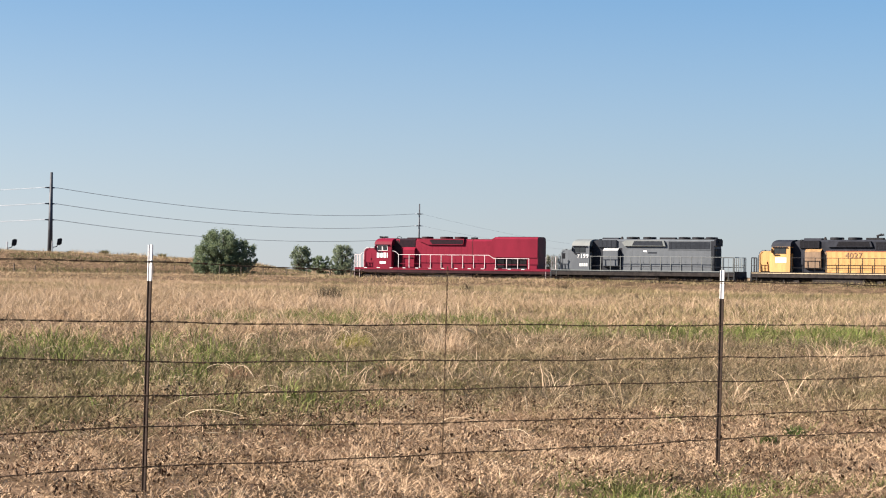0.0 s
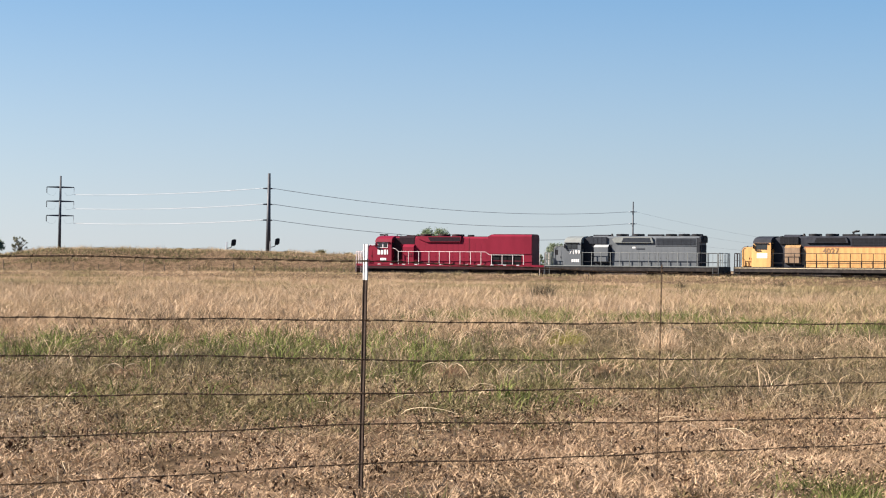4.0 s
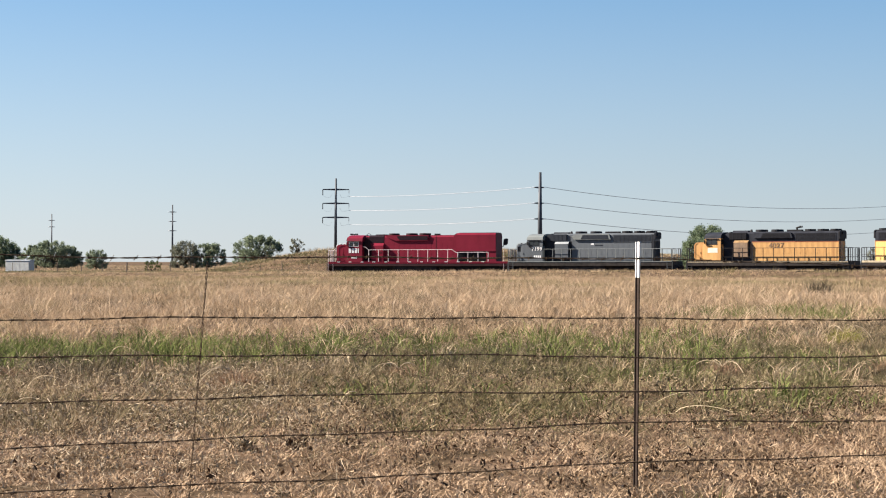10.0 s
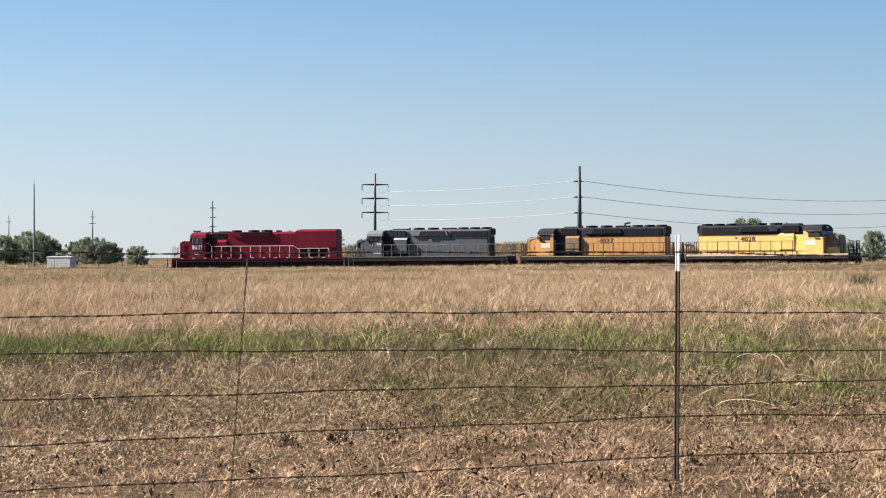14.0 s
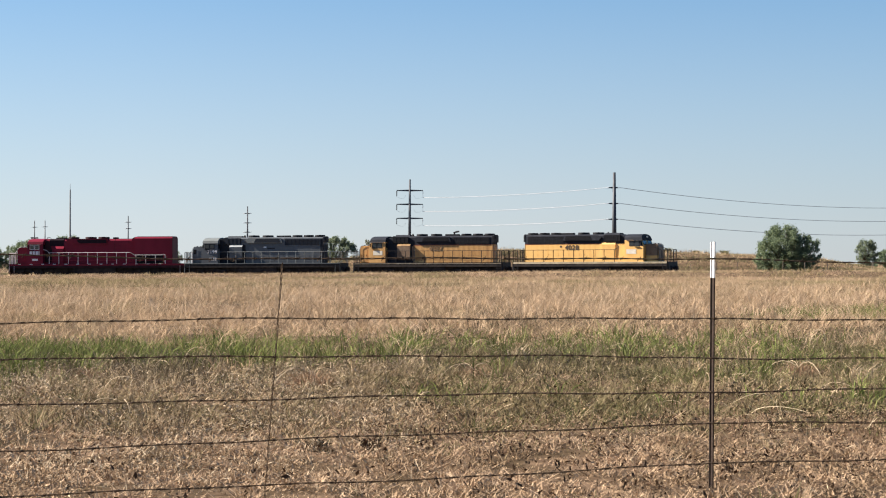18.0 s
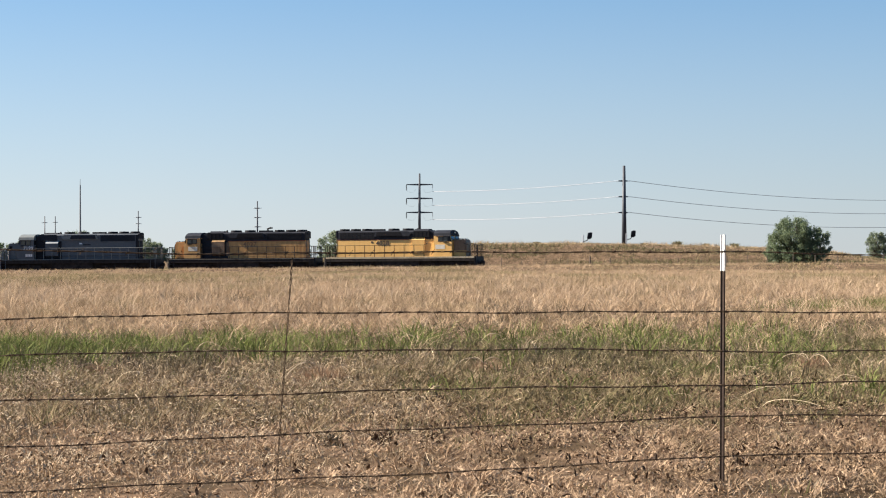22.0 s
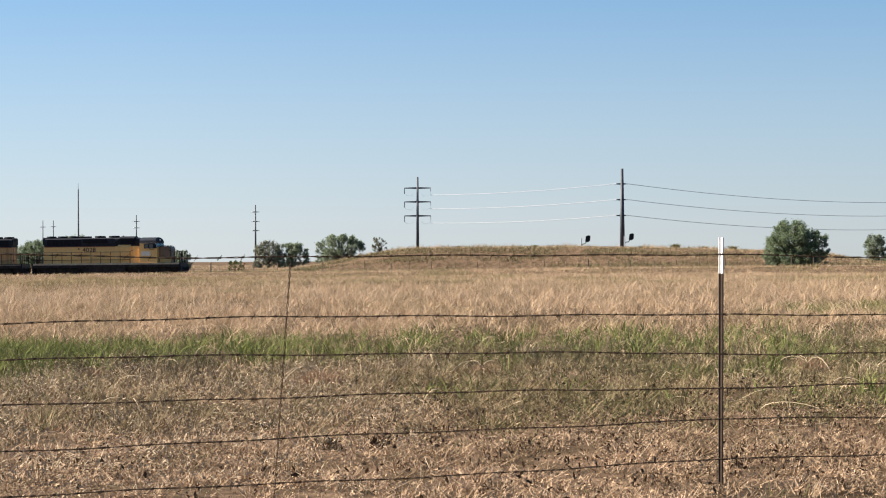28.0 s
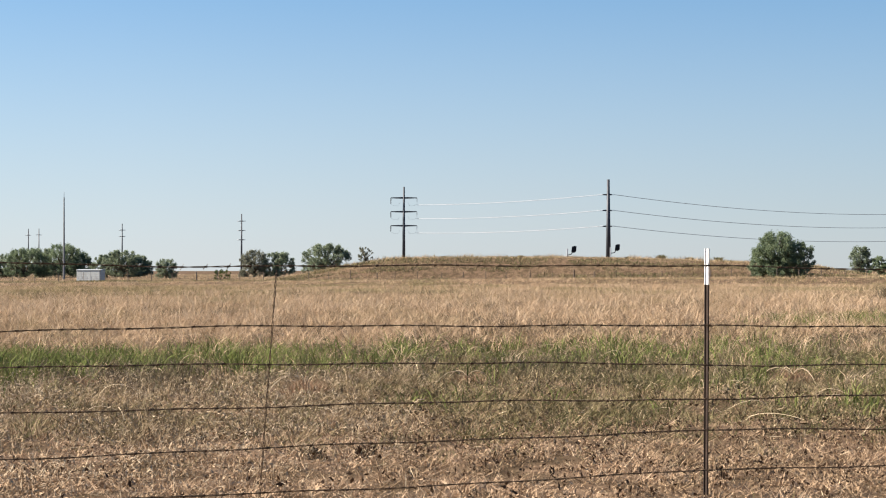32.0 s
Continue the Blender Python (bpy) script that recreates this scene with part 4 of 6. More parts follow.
# ---- trees and bushes ----
def leafy(rng, blobs, n, leaf, root):
    """Leaves in plumes that grow outwards from the fork; gaps stay between the plumes."""
    b = np.array(blobs)
    pick = rng.choice(len(b), n, p=b[:, 3] ** 1.6 / (b[:, 3] ** 1.6).sum())
    grow = b[:, :3] - np.array(root)
    grow[:, 2] = np.abs(grow[:, 2]) + 0.35 * np.linalg.norm(grow, axis=1)
    grow += rng.normal(0, 0.25, grow.shape) * np.linalg.norm(grow, axis=1)[:, None]
    grow /= np.linalg.norm(grow, axis=1)[:, None]
    d = rng.normal(size=(n, 3))
    d /= np.linalg.norm(d, axis=1)[:, None]
    along = rng.uniform(-0.9, 1.15, n)
    # a plume is widest below its middle and thins to a tip
    girth = np.clip(1.1 - 0.45 * np.abs(along + 0.1) ** 1.5, 0.3, 1.1)
    rad = b[pick, 3] * girth * rng.uniform(0.1, 1.0, n) ** 0.5 * 0.85
    rad = rad * np.where(rng.uniform(0, 1, n) < 0.16, 1.9, 1.0)      # single twigs stand out
    p = b[pick, :3] + d * rad[:, None] + grow[pick] * (along * b[pick, 3] * 0.7)[:, None]
    a = rng.normal(size=(n, 3)) + grow[pick] * 0.8
    a /= np.linalg.norm(a, axis=1)[:, None]
    c = np.cross(a, rng.normal(size=(n, 3)))
    c /= np.linalg.norm(c, axis=1)[:, None]
    s = leaf * rng.uniform(0.6, 1.4, n)[:, None]
    p[:, 2] = np.maximum(p[:, 2], 0.05)
    v = np.stack([p - a * s, p - c * s * 0.5, p + a * s, p + c * s * 0.5], 1).reshape(-1, 3)
    return v, np.arange(4 * n).reshape(-1, 4)


def tree(name, az, r, top_tan, width, seed, material, label, n=2600, leaf=0.2, trunk=0.35, clumps=26, airy=0.0, sink=0.0):
    rng = np.random.default_rng(seed)
    base = spot(az, r, -sink)
    h = height_at(r, top_tan) - base.z
    ob = new(name)
    ob.location = base
    blobs = []
    clumps = int(clumps * 4.2)
    for i in range(clumps):
        t = rng.uniform(0, 2 * np.pi)
        u = rng.uniform(0, 1) ** 0.5
        z = rng.uniform(0.05 if trunk < 0.13 else 0.08, 0.95)
        dome = math.sqrt(max(0.05, 1 - abs((z - 0.36) / 0.66) ** 2.6))
        rad = h * rng.uniform(0.05, 0.115) * (1 - 0.35 * airy)
        rx = max(0.0, width / 2 * dome - rad * 0.5) * u
        blobs.append((rx * math.cos(t), rx * math.sin(t), min(h * z, h - rad * 0.9), rad))
    bm = B()
    stem = h * 0.035 + 0.05
    fork = Vector((rng.normal(0, 0.1), 0, h * trunk))
    cyl(bm, (0, 0, -0.3), fork, stem, stem * 0.75, 8)
    for bx, by, bz, br in blobs[::4]:
        q = Vector((bx, by, bz))
        m = fork.lerp(q, 0.5) + Vector((0, 0, 0.06 * h))
        cyl(bm, fork, m, stem * 0.45, stem * 0.28, 6)
        cyl(bm, m, q, stem * 0.28, stem * 0.08, 5)
        for j in range(3):
            e = q + Vector(rng.normal(0, 1, 3)) * br * 0.8
            cyl(bm, m.lerp(q, 0.6), e, stem * 0.10, stem * 0.04, 4)
    part("trunk", bm, M_bark, ob)
    v, f = leafy(rng, blobs, int(n * 4.6), leaf * 0.50, fork)
    me = bpy.data.meshes.new("crown")
    me.from_pydata(v.tolist(), [], f.tolist())
    me.materials.append(material)
    shared("crown", me, ob)
    return tagged(ob, label, "bush" if trunk < 0.2 else "tree", "trees and bushes behind the railway")


tree("bush", 4.95, 262, 0.0196, 6.2, 3, M_leaf, "large feathery green bush at the foot of the bank", 5600, 0.18, 0.12, 44)
tree("bush", 5.50, 262.5, 0.0145, 5.4, 6, M_leaf, "lower green shoulder of the large bush", 3400, 0.18, 0.1, 30)
tree("bush", 4.52, 263, 0.0118, 4.0, 5, M_leaf, "lower side clump of the large green bush", 2200, 0.18, 0.1, 22)
tree("tree", 7.36, 330, 0.0121, 4.2, 8, M_leaf_dark, "small dark green tree beyond the bank", 1700, 0.22, 0.15, 26, 0.35)
tree("bush", 7.95, 335, 0.0068, 4.6, 9, M_leaf, "low green scrub between two trees", 1600, 0.22, 0.1, 18)
tree("bush", 8.60, 330, 0.0128, 4.6, 10, M_leaf_dark, "dark grey-green bush with a ragged crown", 2600, 0.2, 0.12, 30, 0.25)
tree("tree", 10.25, 336, 0.0104, 3.8, 51, M_leaf_grey, "thin straggly tree with bare twigs", 620, 0.17, 0.18, 20, 0.7)
tree("bush", 9.75, 338, 0.0078, 3.0, 52, M_leaf_grey, "low sparse grey-green scrub beyond the track", 480, 0.17, 0.1, 14, 0.5)
for k, (az, t, w) in enumerate(((14.35, 0.0080, 3.6), (14.80, 0.0094, 3.6), (15.25, 0.0090, 3.8), (15.72, 0.0076, 3.4))):
    tree("bush", az, 332, t, w, 60 + k, M_leaf_grey, "pale grey-green scrub of a hedge", 1300, 0.17, 0.1, 20, 0.3)
tree("tree", -8.40, 342, 0.0133, 9.4, 12, M_leaf_dark, "round dark green tree behind the end of the bank", 4600, 0.24, 0.14, 40)
tree("bush", -7.25, 292, 0.0121, 2.8, 13, M_leaf_grey, "sparse straggly bush on the bank", 420, 0.16, 0.15, 14, 0.8)
tree("tree", -10.55, 480, 0.0103, 8.0, 15, M_leaf_grey, "grey-green open-crowned tree beside a power pole", 3200, 0.26, 0.12, 34, 0.15)
tree("tree", -9.85, 480, 0.0090, 9.2, 16, M_leaf_dark, "dark green spreading tree", 4200, 0.27, 0.12, 38)
tree("tree", -13.13, 420, 0.0058, 5.2, 18, M_leaf_dark, "small round dark tree on the open field", 2600, 0.2, 0.14, 28)
tree("bush", -11.5, 300, 0.0004, 3.2, 19, M_weed, "low yellow-green weed clump", 700, 0.12, 0.1, 12)
for k, (az, r, t, w) in enumerate(((-14.85, 500, 0.0078, 8.4), (-14.40, 495, 0.0101, 10.2), (-13.92, 500, 0.0078, 7.0))):
    tree("tree", az, r, t, w, 30 + k, M_leaf_dark, "dark green scrubby tree in a far thicket", 4200, 0.27, 0.15, 34)
for k, (az, r, t, w) in enumerate(((-18.6, 520, 0.0075, 11.0), (-17.75, 520, 0.0085, 11.5), (-17.2, 515, 0.0110, 12.0), (-16.70, 525, 0.0112, 11.0), (-16.10, 515, 0.0135, 12.0), (-15.65, 520, 0.0088, 7.5), (-19.5, 520, 0.0080, 11.0))):
    tree("tree", az, r, t, w, 40 + k, M_leaf_dark if k % 2 else M_leaf, "dark green tree of a far grove", 4600, 0.28, 0.14, 36)


# ---- weeds and loose straw near the fence ----
def weed(az, r, size, seed, material, label, n=70):
    rng = np.random.default_rng(seed)
    p = spot(az, r)
    x, y = np.clip(rng.normal(0, size * 0.33, n), -0.5 * size, 0.5 * size), np.clip(rng.normal(0, size * 0.28, n), -0.4 * size, 0.4 * size)
    v, f = blades(x, y, np.zeros(n) - 0.01, size * rng.uniform(0.3, 0.9, n), (0.022 if r < 200 else 0.09) * rng.uniform(0.7, 1.4, n), rng.uniform(0.3, 1.3, n))
    me = bpy.data.meshes.new("weed")
    me.from_pydata(v.tolist(), [], f.tolist())
    me.materials.append(material)
    ob = new("weed", me)
    ob.location = p
    return tagged(ob, label, "weed", "weeds and tufts in the field")


for k, (az, size) in enumerate(((1.55, 1.1), (3.25, 1.0), (-4.9, 0.7), (-2.6, 0.6), (0.6, 0.6), (2.4, 0.8))):
    weed(az, 292, size, 70 + k, M_brush, "dark dry brush tuft on the bank", 220)


def tussock(az, r, wide, tall, seed, label, material=M_tussock):
    """A dome of fine bent grass with a few long stalks that arch out of it."""
    rng = np.random.default_rng(seed)
    p = spot(az, r)
    n = 420
    t, u = rng.uniform(0, 2 * np.pi, n), rng.uniform(0, 1, n) ** 0.6
    x, y = np.cos(t) * u * wide * 0.5, np.sin(t) * u * wide * 0.5
    v, f = blades(x, y, np.zeros(n) - 0.01, tall * (1.05 - 0.75 * u ** 2) * rng.uniform(0.5, 1, n), rng.uniform(0.004, 0.009, n), 0.3 + 0.9 * u, True, t)
    me = bpy.data.meshes.new("tussock")
    me.from_pydata(v.tolist(), [], f.tolist())
    me.materials.append(material)
    ob = new("tussock", me)
    ob.location = p
    for k in range(4):
        a, ln = rng.uniform(0, 2 * np.pi), wide * rng.uniform(0.7, 1.1)
        pts = [Vector((math.cos(a) * ln * w, math.sin(a) * ln * w, tall * (0.5 + 1.5 * w - 2.0 * w * w))) for w in (0.0, 0.2, 0.4, 0.6, 0.8, 1.0)]
        part("stalk", tube(B(), pts, 0.0045, 5), M_straw, ob, "bleached arching stalk")
    return tagged(ob, label, "grass tussock", "weeds and tufts in the field")


tussock(-9.05, 21.6, 0.55, 0.27, 1, "brown dome-shaped grass tussock with pale stalks")
tussock(-4.2, 23.0, 0.45, 0.22, 2, "brown dome-shaped grass tussock with pale stalks")
tussock(5.4, 24.5, 0.60, 0.28, 3, "brown dome-shaped grass tussock with pale stalks")
tussock(-15.6, 23.2, 0.45, 0.20, 4, "brown dome-shaped grass tussock with pale stalks")
tussock(11.8, 33.0, 0.80, 0.55, 5, "tall pale dome-shaped grass tussock", M_pale)
tussock(8.9, 34.5, 0.70, 0.42, 6, "yellow-green dome-shaped grass tussock", M_limegrass)
weed(22.1, 18.4, 0.20, 1, M_weed, "green leafy weed on dry ground")
weed(21.3, 17.5, 0.15, 2, M_weed, "small green weed on dry ground")
weed(-8.85, 14.8, 0.15, 3, M_weed_gap, "small dark dry weed in litter", 60)
weed(-7.2, 14.9, 0.15, 4, M_darkleaf, "dark dry clod of grass", 80)
weed(10.1, 25.0, 0.35, 7, M_tan, "tan tuft of flattened grass", 110)
weed(7.2, 24.0, 0.30, 8, M_straw, "bleached bent grass tuft", 50)
weed(-6.0, 25.0, 0.32, 9, M_straw, "bleached bent grass tuft", 26)
weed(-2.8, 27.0, 0.34, 10, M_straw, "bleached bent grass tuft", 24)
weed(15.2, 140.0, 0.9, 11, M_weed_gap, "dark weed standing in tan grass", 80)
weed(12.3, 128.0, 0.8, 12, M_weed_gap, "dark weed standing in tan grass", 80)
weed(8.2, 88.0, 1.0, 13, M_weed_gap, "dark weed standing in tan grass", 220)


# ---- a dragonfly over the field ----
def dragonfly_thing():
    """Head along x; 5 cm long, with four clear wings."""
    fly = new("dragonfly")
    part("abdomen", cyl(B(), (0.004, 0, 0), (-0.032, 0, 0.001), 0.0028, 0.0014, 8), M_black, fly)
    bm = B()
    cyl(bm, (0.003, 0, 0), (0.010, 0, 0.001), 0.0040, 0.0046, 8)
    cyl(bm, (0.010, 0, 0.001), (0.015, 0, 0), 0.0046, 0.0030, 8)
    part("thorax", bm, M_black, fly)
    bm = B()
    bmesh.ops.create_uvsphere(bm, u_segments=10, v_segments=6, radius=0.0038)
    for v in bm.verts:
        v.co = Vector((v.co.x + 0.018, v.co.y * 1.25, v.co.z))
    part("head", bm, M_black, fly)
    for x, sweep in ((0.010, 0.004), (0.004, -0.005)):
        for s in (-1, 1):
            outline = [(x, s * 0.003), (x + 0.003 + sweep * 0.5, s * 0.018), (x + 0.003 + sweep, s * 0.032), (x + sweep - 0.001, s * 0.035), (x + sweep - 0.005, s * 0.028), (x - 0.005, s * 0.008)]
            part("wing", prism(B(), outline, 0.0042, 0.0045, axis="z"), M_wing, fly, "clear veined wing")
    return tagged(fly, "small dark dragonfly flying over the field", "dragonfly")


dragonfly = dragonfly_thing()


# ---- locomotives ----
SHORT = 0.86         # the body is an 18 m class drawn in from a longer sketch
DECK = 1.42          # height of the walkway over the rail
HOOD_W = 0.86        # half width of the hood
TOP = 4.56           # top of the hood
RAIL_TOP = 2.80      # handrail
WHEEL_R = 0.508


def lift(z):
    """Heights of the sketch to true ones: the deck a little higher, the body a little lower."""
    return z if z < 0.7 else 0.7 + (z - 0.7) * 1.222 if z < DECK else 1.58 + (z - DECK) * 0.864


def wheelset_mesh():
    bm = B()
    cyl(bm, (0, -0.95, 0), (0, 0.95, 0), 0.09, seg=8)
    for s in (-1, 1):
        cyl(bm, (0, s * 0.69, 0), (0, s * 0.72, 0), WHEEL_R + 0.03, seg=24)
        cyl(bm, (0, s * 0.72, 0), (0, s * 0.82, 0), WHEEL_R, WHEEL_R - 0.005, seg=24)
        cyl(bm, (0, s * 0.80, 0), (0, s * 0.90, 0), 0.16, seg=10)
        for k in range(6):
            a = k * math.pi / 3
            box(bm, math.cos(a) * 0.33 - 0.04, math.cos(a) * 0.33 + 0.04, s * 0.825 - 0.006, s * 0.825 + 0.006, math.sin(a) * 0.33 - 0.04, math.sin(a) * 0.33 + 0.04)
    me = bpy.data.meshes.new("wheelset")
    bm.to_mesh(me)
    bm.free()
    me.materials.append(M_wheel)
    return me


WHEELSET = wheelset_mesh()
spinning = []


def truck(loco, x, axles=(-2.05, 0.0, 2.05)):
    bm = B()
    e = axles[-1] + 0.45
    for s in (-1, 1):
        y0, y1 = (0.95, 1.12) if s > 0 else (-1.12, -0.95)
        prism(bm, [(x - e, 0.55), (x - e, 0.85), (x - e + 0.6, 1.0), (x + e - 0.6, 1.0), (x + e, 0.85), (x + e, 0.55), (x + e - 0.4, 0.5), (x + e * 0.45, 0.72), (x - e * 0.45, 0.72), (x - e + 0.4, 0.5)], y0, y1, axis="y")
        for k in axles:
            box(bm, x + k - 0.2, x + k + 0.2, s * 1.05 - 0.12, s * 1.05 + 0.12, 0.34, 0.78, 0.03)
        for k in (-0.55, 0.55):
            cyl(bm, (x + k, s * 1.2, 0.45), (x + k, s * 1.2, 0.95), 0.12, seg=8)
            box(bm, x + k * 3 - 0.25, x + k * 3 + 0.25, s * 1.24 - 0.1, s * 1.24 + 0.1, 0.72, 0.92)
    box(bm, x - 0.4, x + 0.4, -0.95, 0.95, 0.6, 1.0)
    ob = part("truck", bm, M_under, loco, "dirty dark cast truck frame")
    for k in axles:
        w = shared("wheelset", WHEELSET, ob, pose(x + k, 0, WHEEL_R))
        spinning.append((w, x + k))
    return ob


def fan(loco, x, z, r, material, label="round roof fan"):
    bm = B()
    cyl(bm, (x, 0, z), (x, 0, z + 0.20), r, r, 20)
    cyl(bm, (x, 0, z + 0.20), (x, 0, z + 0.23), r, r * 0.92, 20)
    body = part("roof_fan", bm, material, loco, label)
    part("fan_cap", cyl(B(), (x, 0, z + 0.232), (x, 0, z + 0.25), r * 0.3, r * 0.2, 12), M_hole, body)


def hood_outline(w, z0, z1, ch=0.16):
    return [(-w, z0), (w, z0), (w, z1 - ch * 1.2), (w - ch, z1 - 0.02), (w * 0.5, z1), (-w * 0.5, z1), (-w + ch, z1 - 0.02), (-w, z1 - ch * 1.2)]


def railing(loco, pts, posts, material):
    """A handrail over stanchions; every stanchion is a piece of its own."""
    part("handrail", tube(B(), pts, 0.030, 6), material, loco)
    for x, y, z in posts:
        bm = B()
        cyl(bm, (x, y, DECK - 0.16), (x, y, z), 0.04, seg=6)
        box(bm, x - 0.05, x + 0.05, y - 0.03, y + 0.03, DECK - 0.18, DECK + 0.02)
        part("stanchion", bm, material, loco)


def side_text(loco, text, x, z, size, y, material, label):
    me = letters(text, size)
    me.materials.append(material)
    shared("road_number", me, loco, pose(x, y + 0.014, z, 0, 0, 180), label)
    shared("road_number", me, loco, pose(x, -y - 0.014, z, 0, 0, 0), label)


def side_bars(loco, x, z, widths, h, gap, y, material, name, label):
    for s in (-1, 1):
        bm = B()
        total = sum(widths) + gap * (len(widths) - 1)
        c = x - total / 2
        for w in widths:
            box(bm, c, c + w, s * y, s * (y + 0.012), z - h / 2, z + h / 2)
            c += w + gap
        bmesh.ops.recalc_face_normals(bm, faces=bm.faces)
        part(name, bm, material, loco, label)


def locomotive(label, c, half, kind):
    """c: colours. x runs to the nose, z from the rail's top, both sides are alike."""
    loco = new("locomotive")
    H = half
    N = H + c.get("longer", 0)      # the nose
    front, rear = N + c["porch_f"], -H - c["porch_r"]
    body, top, rail_m = c["body"], c["top"], c["rail"]
    W, low_edge = 1.53, c.get("low_edge", 0.15)
    # frame, walkway and ends
    part("underframe", box(B(), rear + 0.15, front - 0.15, -0.95, 0.95, 0.72, DECK - 0.06), M_under, loco)
    for s in (-1, 1):
        y0, y1 = sorted((s * (W - 0.06), s * W))
        part("side_sill", box(B(), rear + 0.1, front - 0.1, y0, y1, DECK - low_edge, DECK - 0.055), c["sill"], loco)
        part("frame_rail", box(B(), rear + 0.1, front - 0.1, *sorted((s * (W - 0.10), s * (W - 0.02))), DECK - 0.36, DECK - low_edge - 0.002), c.get("beam", M_under), loco)
        part("sill_stripe", box(B(), rear + 0.1, front - 0.1, *sorted((s * (W - 0.05), s * (W + 0.012))), DECK - 0.045, DECK + 0.01), c["stripe"], loco)
    part("walkway", box(B(), rear, front, -W + 0.055, W - 0.055, DECK - 0.06, DECK), M_under, loco)
    for s, x in ((1, front), (-1, rear)):
        bm = B()
        prism(bm, [(x - s * 0.04, DECK), (x + s * 0.04, DECK), (x + s * 0.10, 0.5), (x + s * 0.02, 0.42), (x - s * 0.04, 0.5)], -1.45, 1.45, axis="y")
        part("pilot", bm, c["pilot"], loco)
        bm = B()
        box(bm, *sorted((x, x + s * 0.45)), -0.13, 0.13, 0.78, 1.0, 0.02)
        box(bm, *sorted((x + s * 0.40, x + s * 0.66)), -0.19, 0.17, 0.74, 1.06, 0.04)
        part("coupler", bm, M_under, loco, "rusty knuckle coupler")
        for y in (-0.9, -0.5, 0.5, 0.9):
            part("air_hose", tube(B(), [(x + s * 0.05, y, 1.1), (x + s * 0.22, y, 0.95), (x + s * 0.26, y, 0.62)], 0.03, 5), M_black, loco)
        for y in (-1, 1):
            bm = B()
            for k in range(4):
                box(bm, *sorted((x - s * 0.10, x - s * 0.62)), *sorted((y * 1.18, y * 1.52)), 0.32 + k * 0.29, 0.36 + k * 0.29)
            for xx in (x - s * 0.10, x - s * 0.62):
                box(bm, xx - 0.02, xx + 0.02, *sorted((y * 1.48, y * 1.52)), 0.3, DECK - 0.05)
            part("step", bm, c["step"], loco)
            # corner grab irons and end railing
            part("grab_iron", tube(B(), [(x - s * 0.05, y * 1.5, 0.6), (x - s * 0.05, y * 1.5, RAIL_TOP - 0.1)], 0.022, 6), c["grab"], loco)
            part("grab_iron", tube(B(), [(x - s * 0.66, y * 1.5, 0.6), (x - s * 0.66, y * 1.5, RAIL_TOP - 0.1)], 0.022, 6), c["grab"], loco)
            ends = [(x - s * 0.05, y * 1.42, RAIL_TOP), (x - s * 0.05, y * 0.42, RAIL_TOP)]
            railing(loco, ends, [(x - s * 0.05, y * k, RAIL_TOP) for k in (1.42, 0.95, 0.42)], c["grab"])
            part("mid_rail", tube(B(), [(p[0], p[1], DECK + 0.62) for p in ends], 0.02, 6), c["grab"], loco)
    # fuel tank, air tanks, battery box, trucks
    bm = B()
    prism(bm, [(-1.35, 0.62), (-1.1, 0.26), (1.1, 0.26), (1.35, 0.62), (1.35, 1.08), (-1.35, 1.08)], -2.7, 2.5)
    part("fuel_tank", bm, M_under, loco)
    for s in (-1, 1):
        part("air_tank", cyl(B(), (-2.4, s * 1.2, 1.0), (1.6, s * 1.2, 1.0), 0.14, seg=10), c["tank"], loco)
    axles = (-2.05, 0.0, 2.05) if kind == "tunnel" else (-1.37, 1.37)
    tr = H * SHORT - (2.3 if kind == "tunnel" else 1.9)
    reach = tr - axles[-1] - 0.45
    for s in (-1, 1):
        part("equipment_box", box(B(), *sorted((s * 2.72, s * reach / SHORT)), -0.75, 0.75, 0.40, 0.72, 0.03), M_under, loco, "dark box of valves and piping under the frame")
        part("draft_gear", box(B(), *sorted((s * (tr + axles[-1] + 0.5) / SHORT, front - 0.12 if s > 0 else rear + 0.12)), -0.6, 0.6, 0.46, 0.72, 0.03), M_under, loco)
    truck(loco, tr + c.get("longer", 0) * SHORT, axles)
    truck(loco, -tr, axles)

    # short nose with chamfered top
    cab_f, cab_r = N - 1.35 - c.get("cab_back", 0) * 0.4, N - 3.25 - c.get("cab_back", 0)
    nose_top = 3.44
    bm = B()
    prism(bm, [(N, DECK + 0.002), (N, nose_top - 0.35), (N - 0.18, nose_top - 0.05), (N - 0.4, nose_top), (cab_f - 0.05, nose_top + 0.03), (cab_f - 0.05, DECK + 0.002)], -HOOD_W, HOOD_W, axis="y")
    bmesh.ops.bevel(bm, geom=[e for e in bm.edges if abs(e.verts[0].co.y - e.verts[1].co.y) < 0.01], offset=0.10, segments=2, affect="EDGES")
    nose = part("short_hood", bm, c["nose"], loco)
    for s in (-1, 1):
        d = part("nose_door", box(B(), N - 0.95, N - 0.4, *sorted((s * HOOD_W, s * (HOOD_W + 0.012))), DECK + 0.35, nose_top - 0.45), c["nose"], nose)
        part("latch", box(B(), N - 0.9, N - 0.86, *sorted((s * (HOOD_W + 0.012), s * (HOOD_W + 0.04))), 2.2, 2.4), M_black, nose)
        part("sand_filler", cyl(B(), (N - 0.5, s * 0.5, nose_top - 0.02), (N - 0.5, s * 0.5, nose_top + 0.07), 0.09, seg=8), M_black, nose)
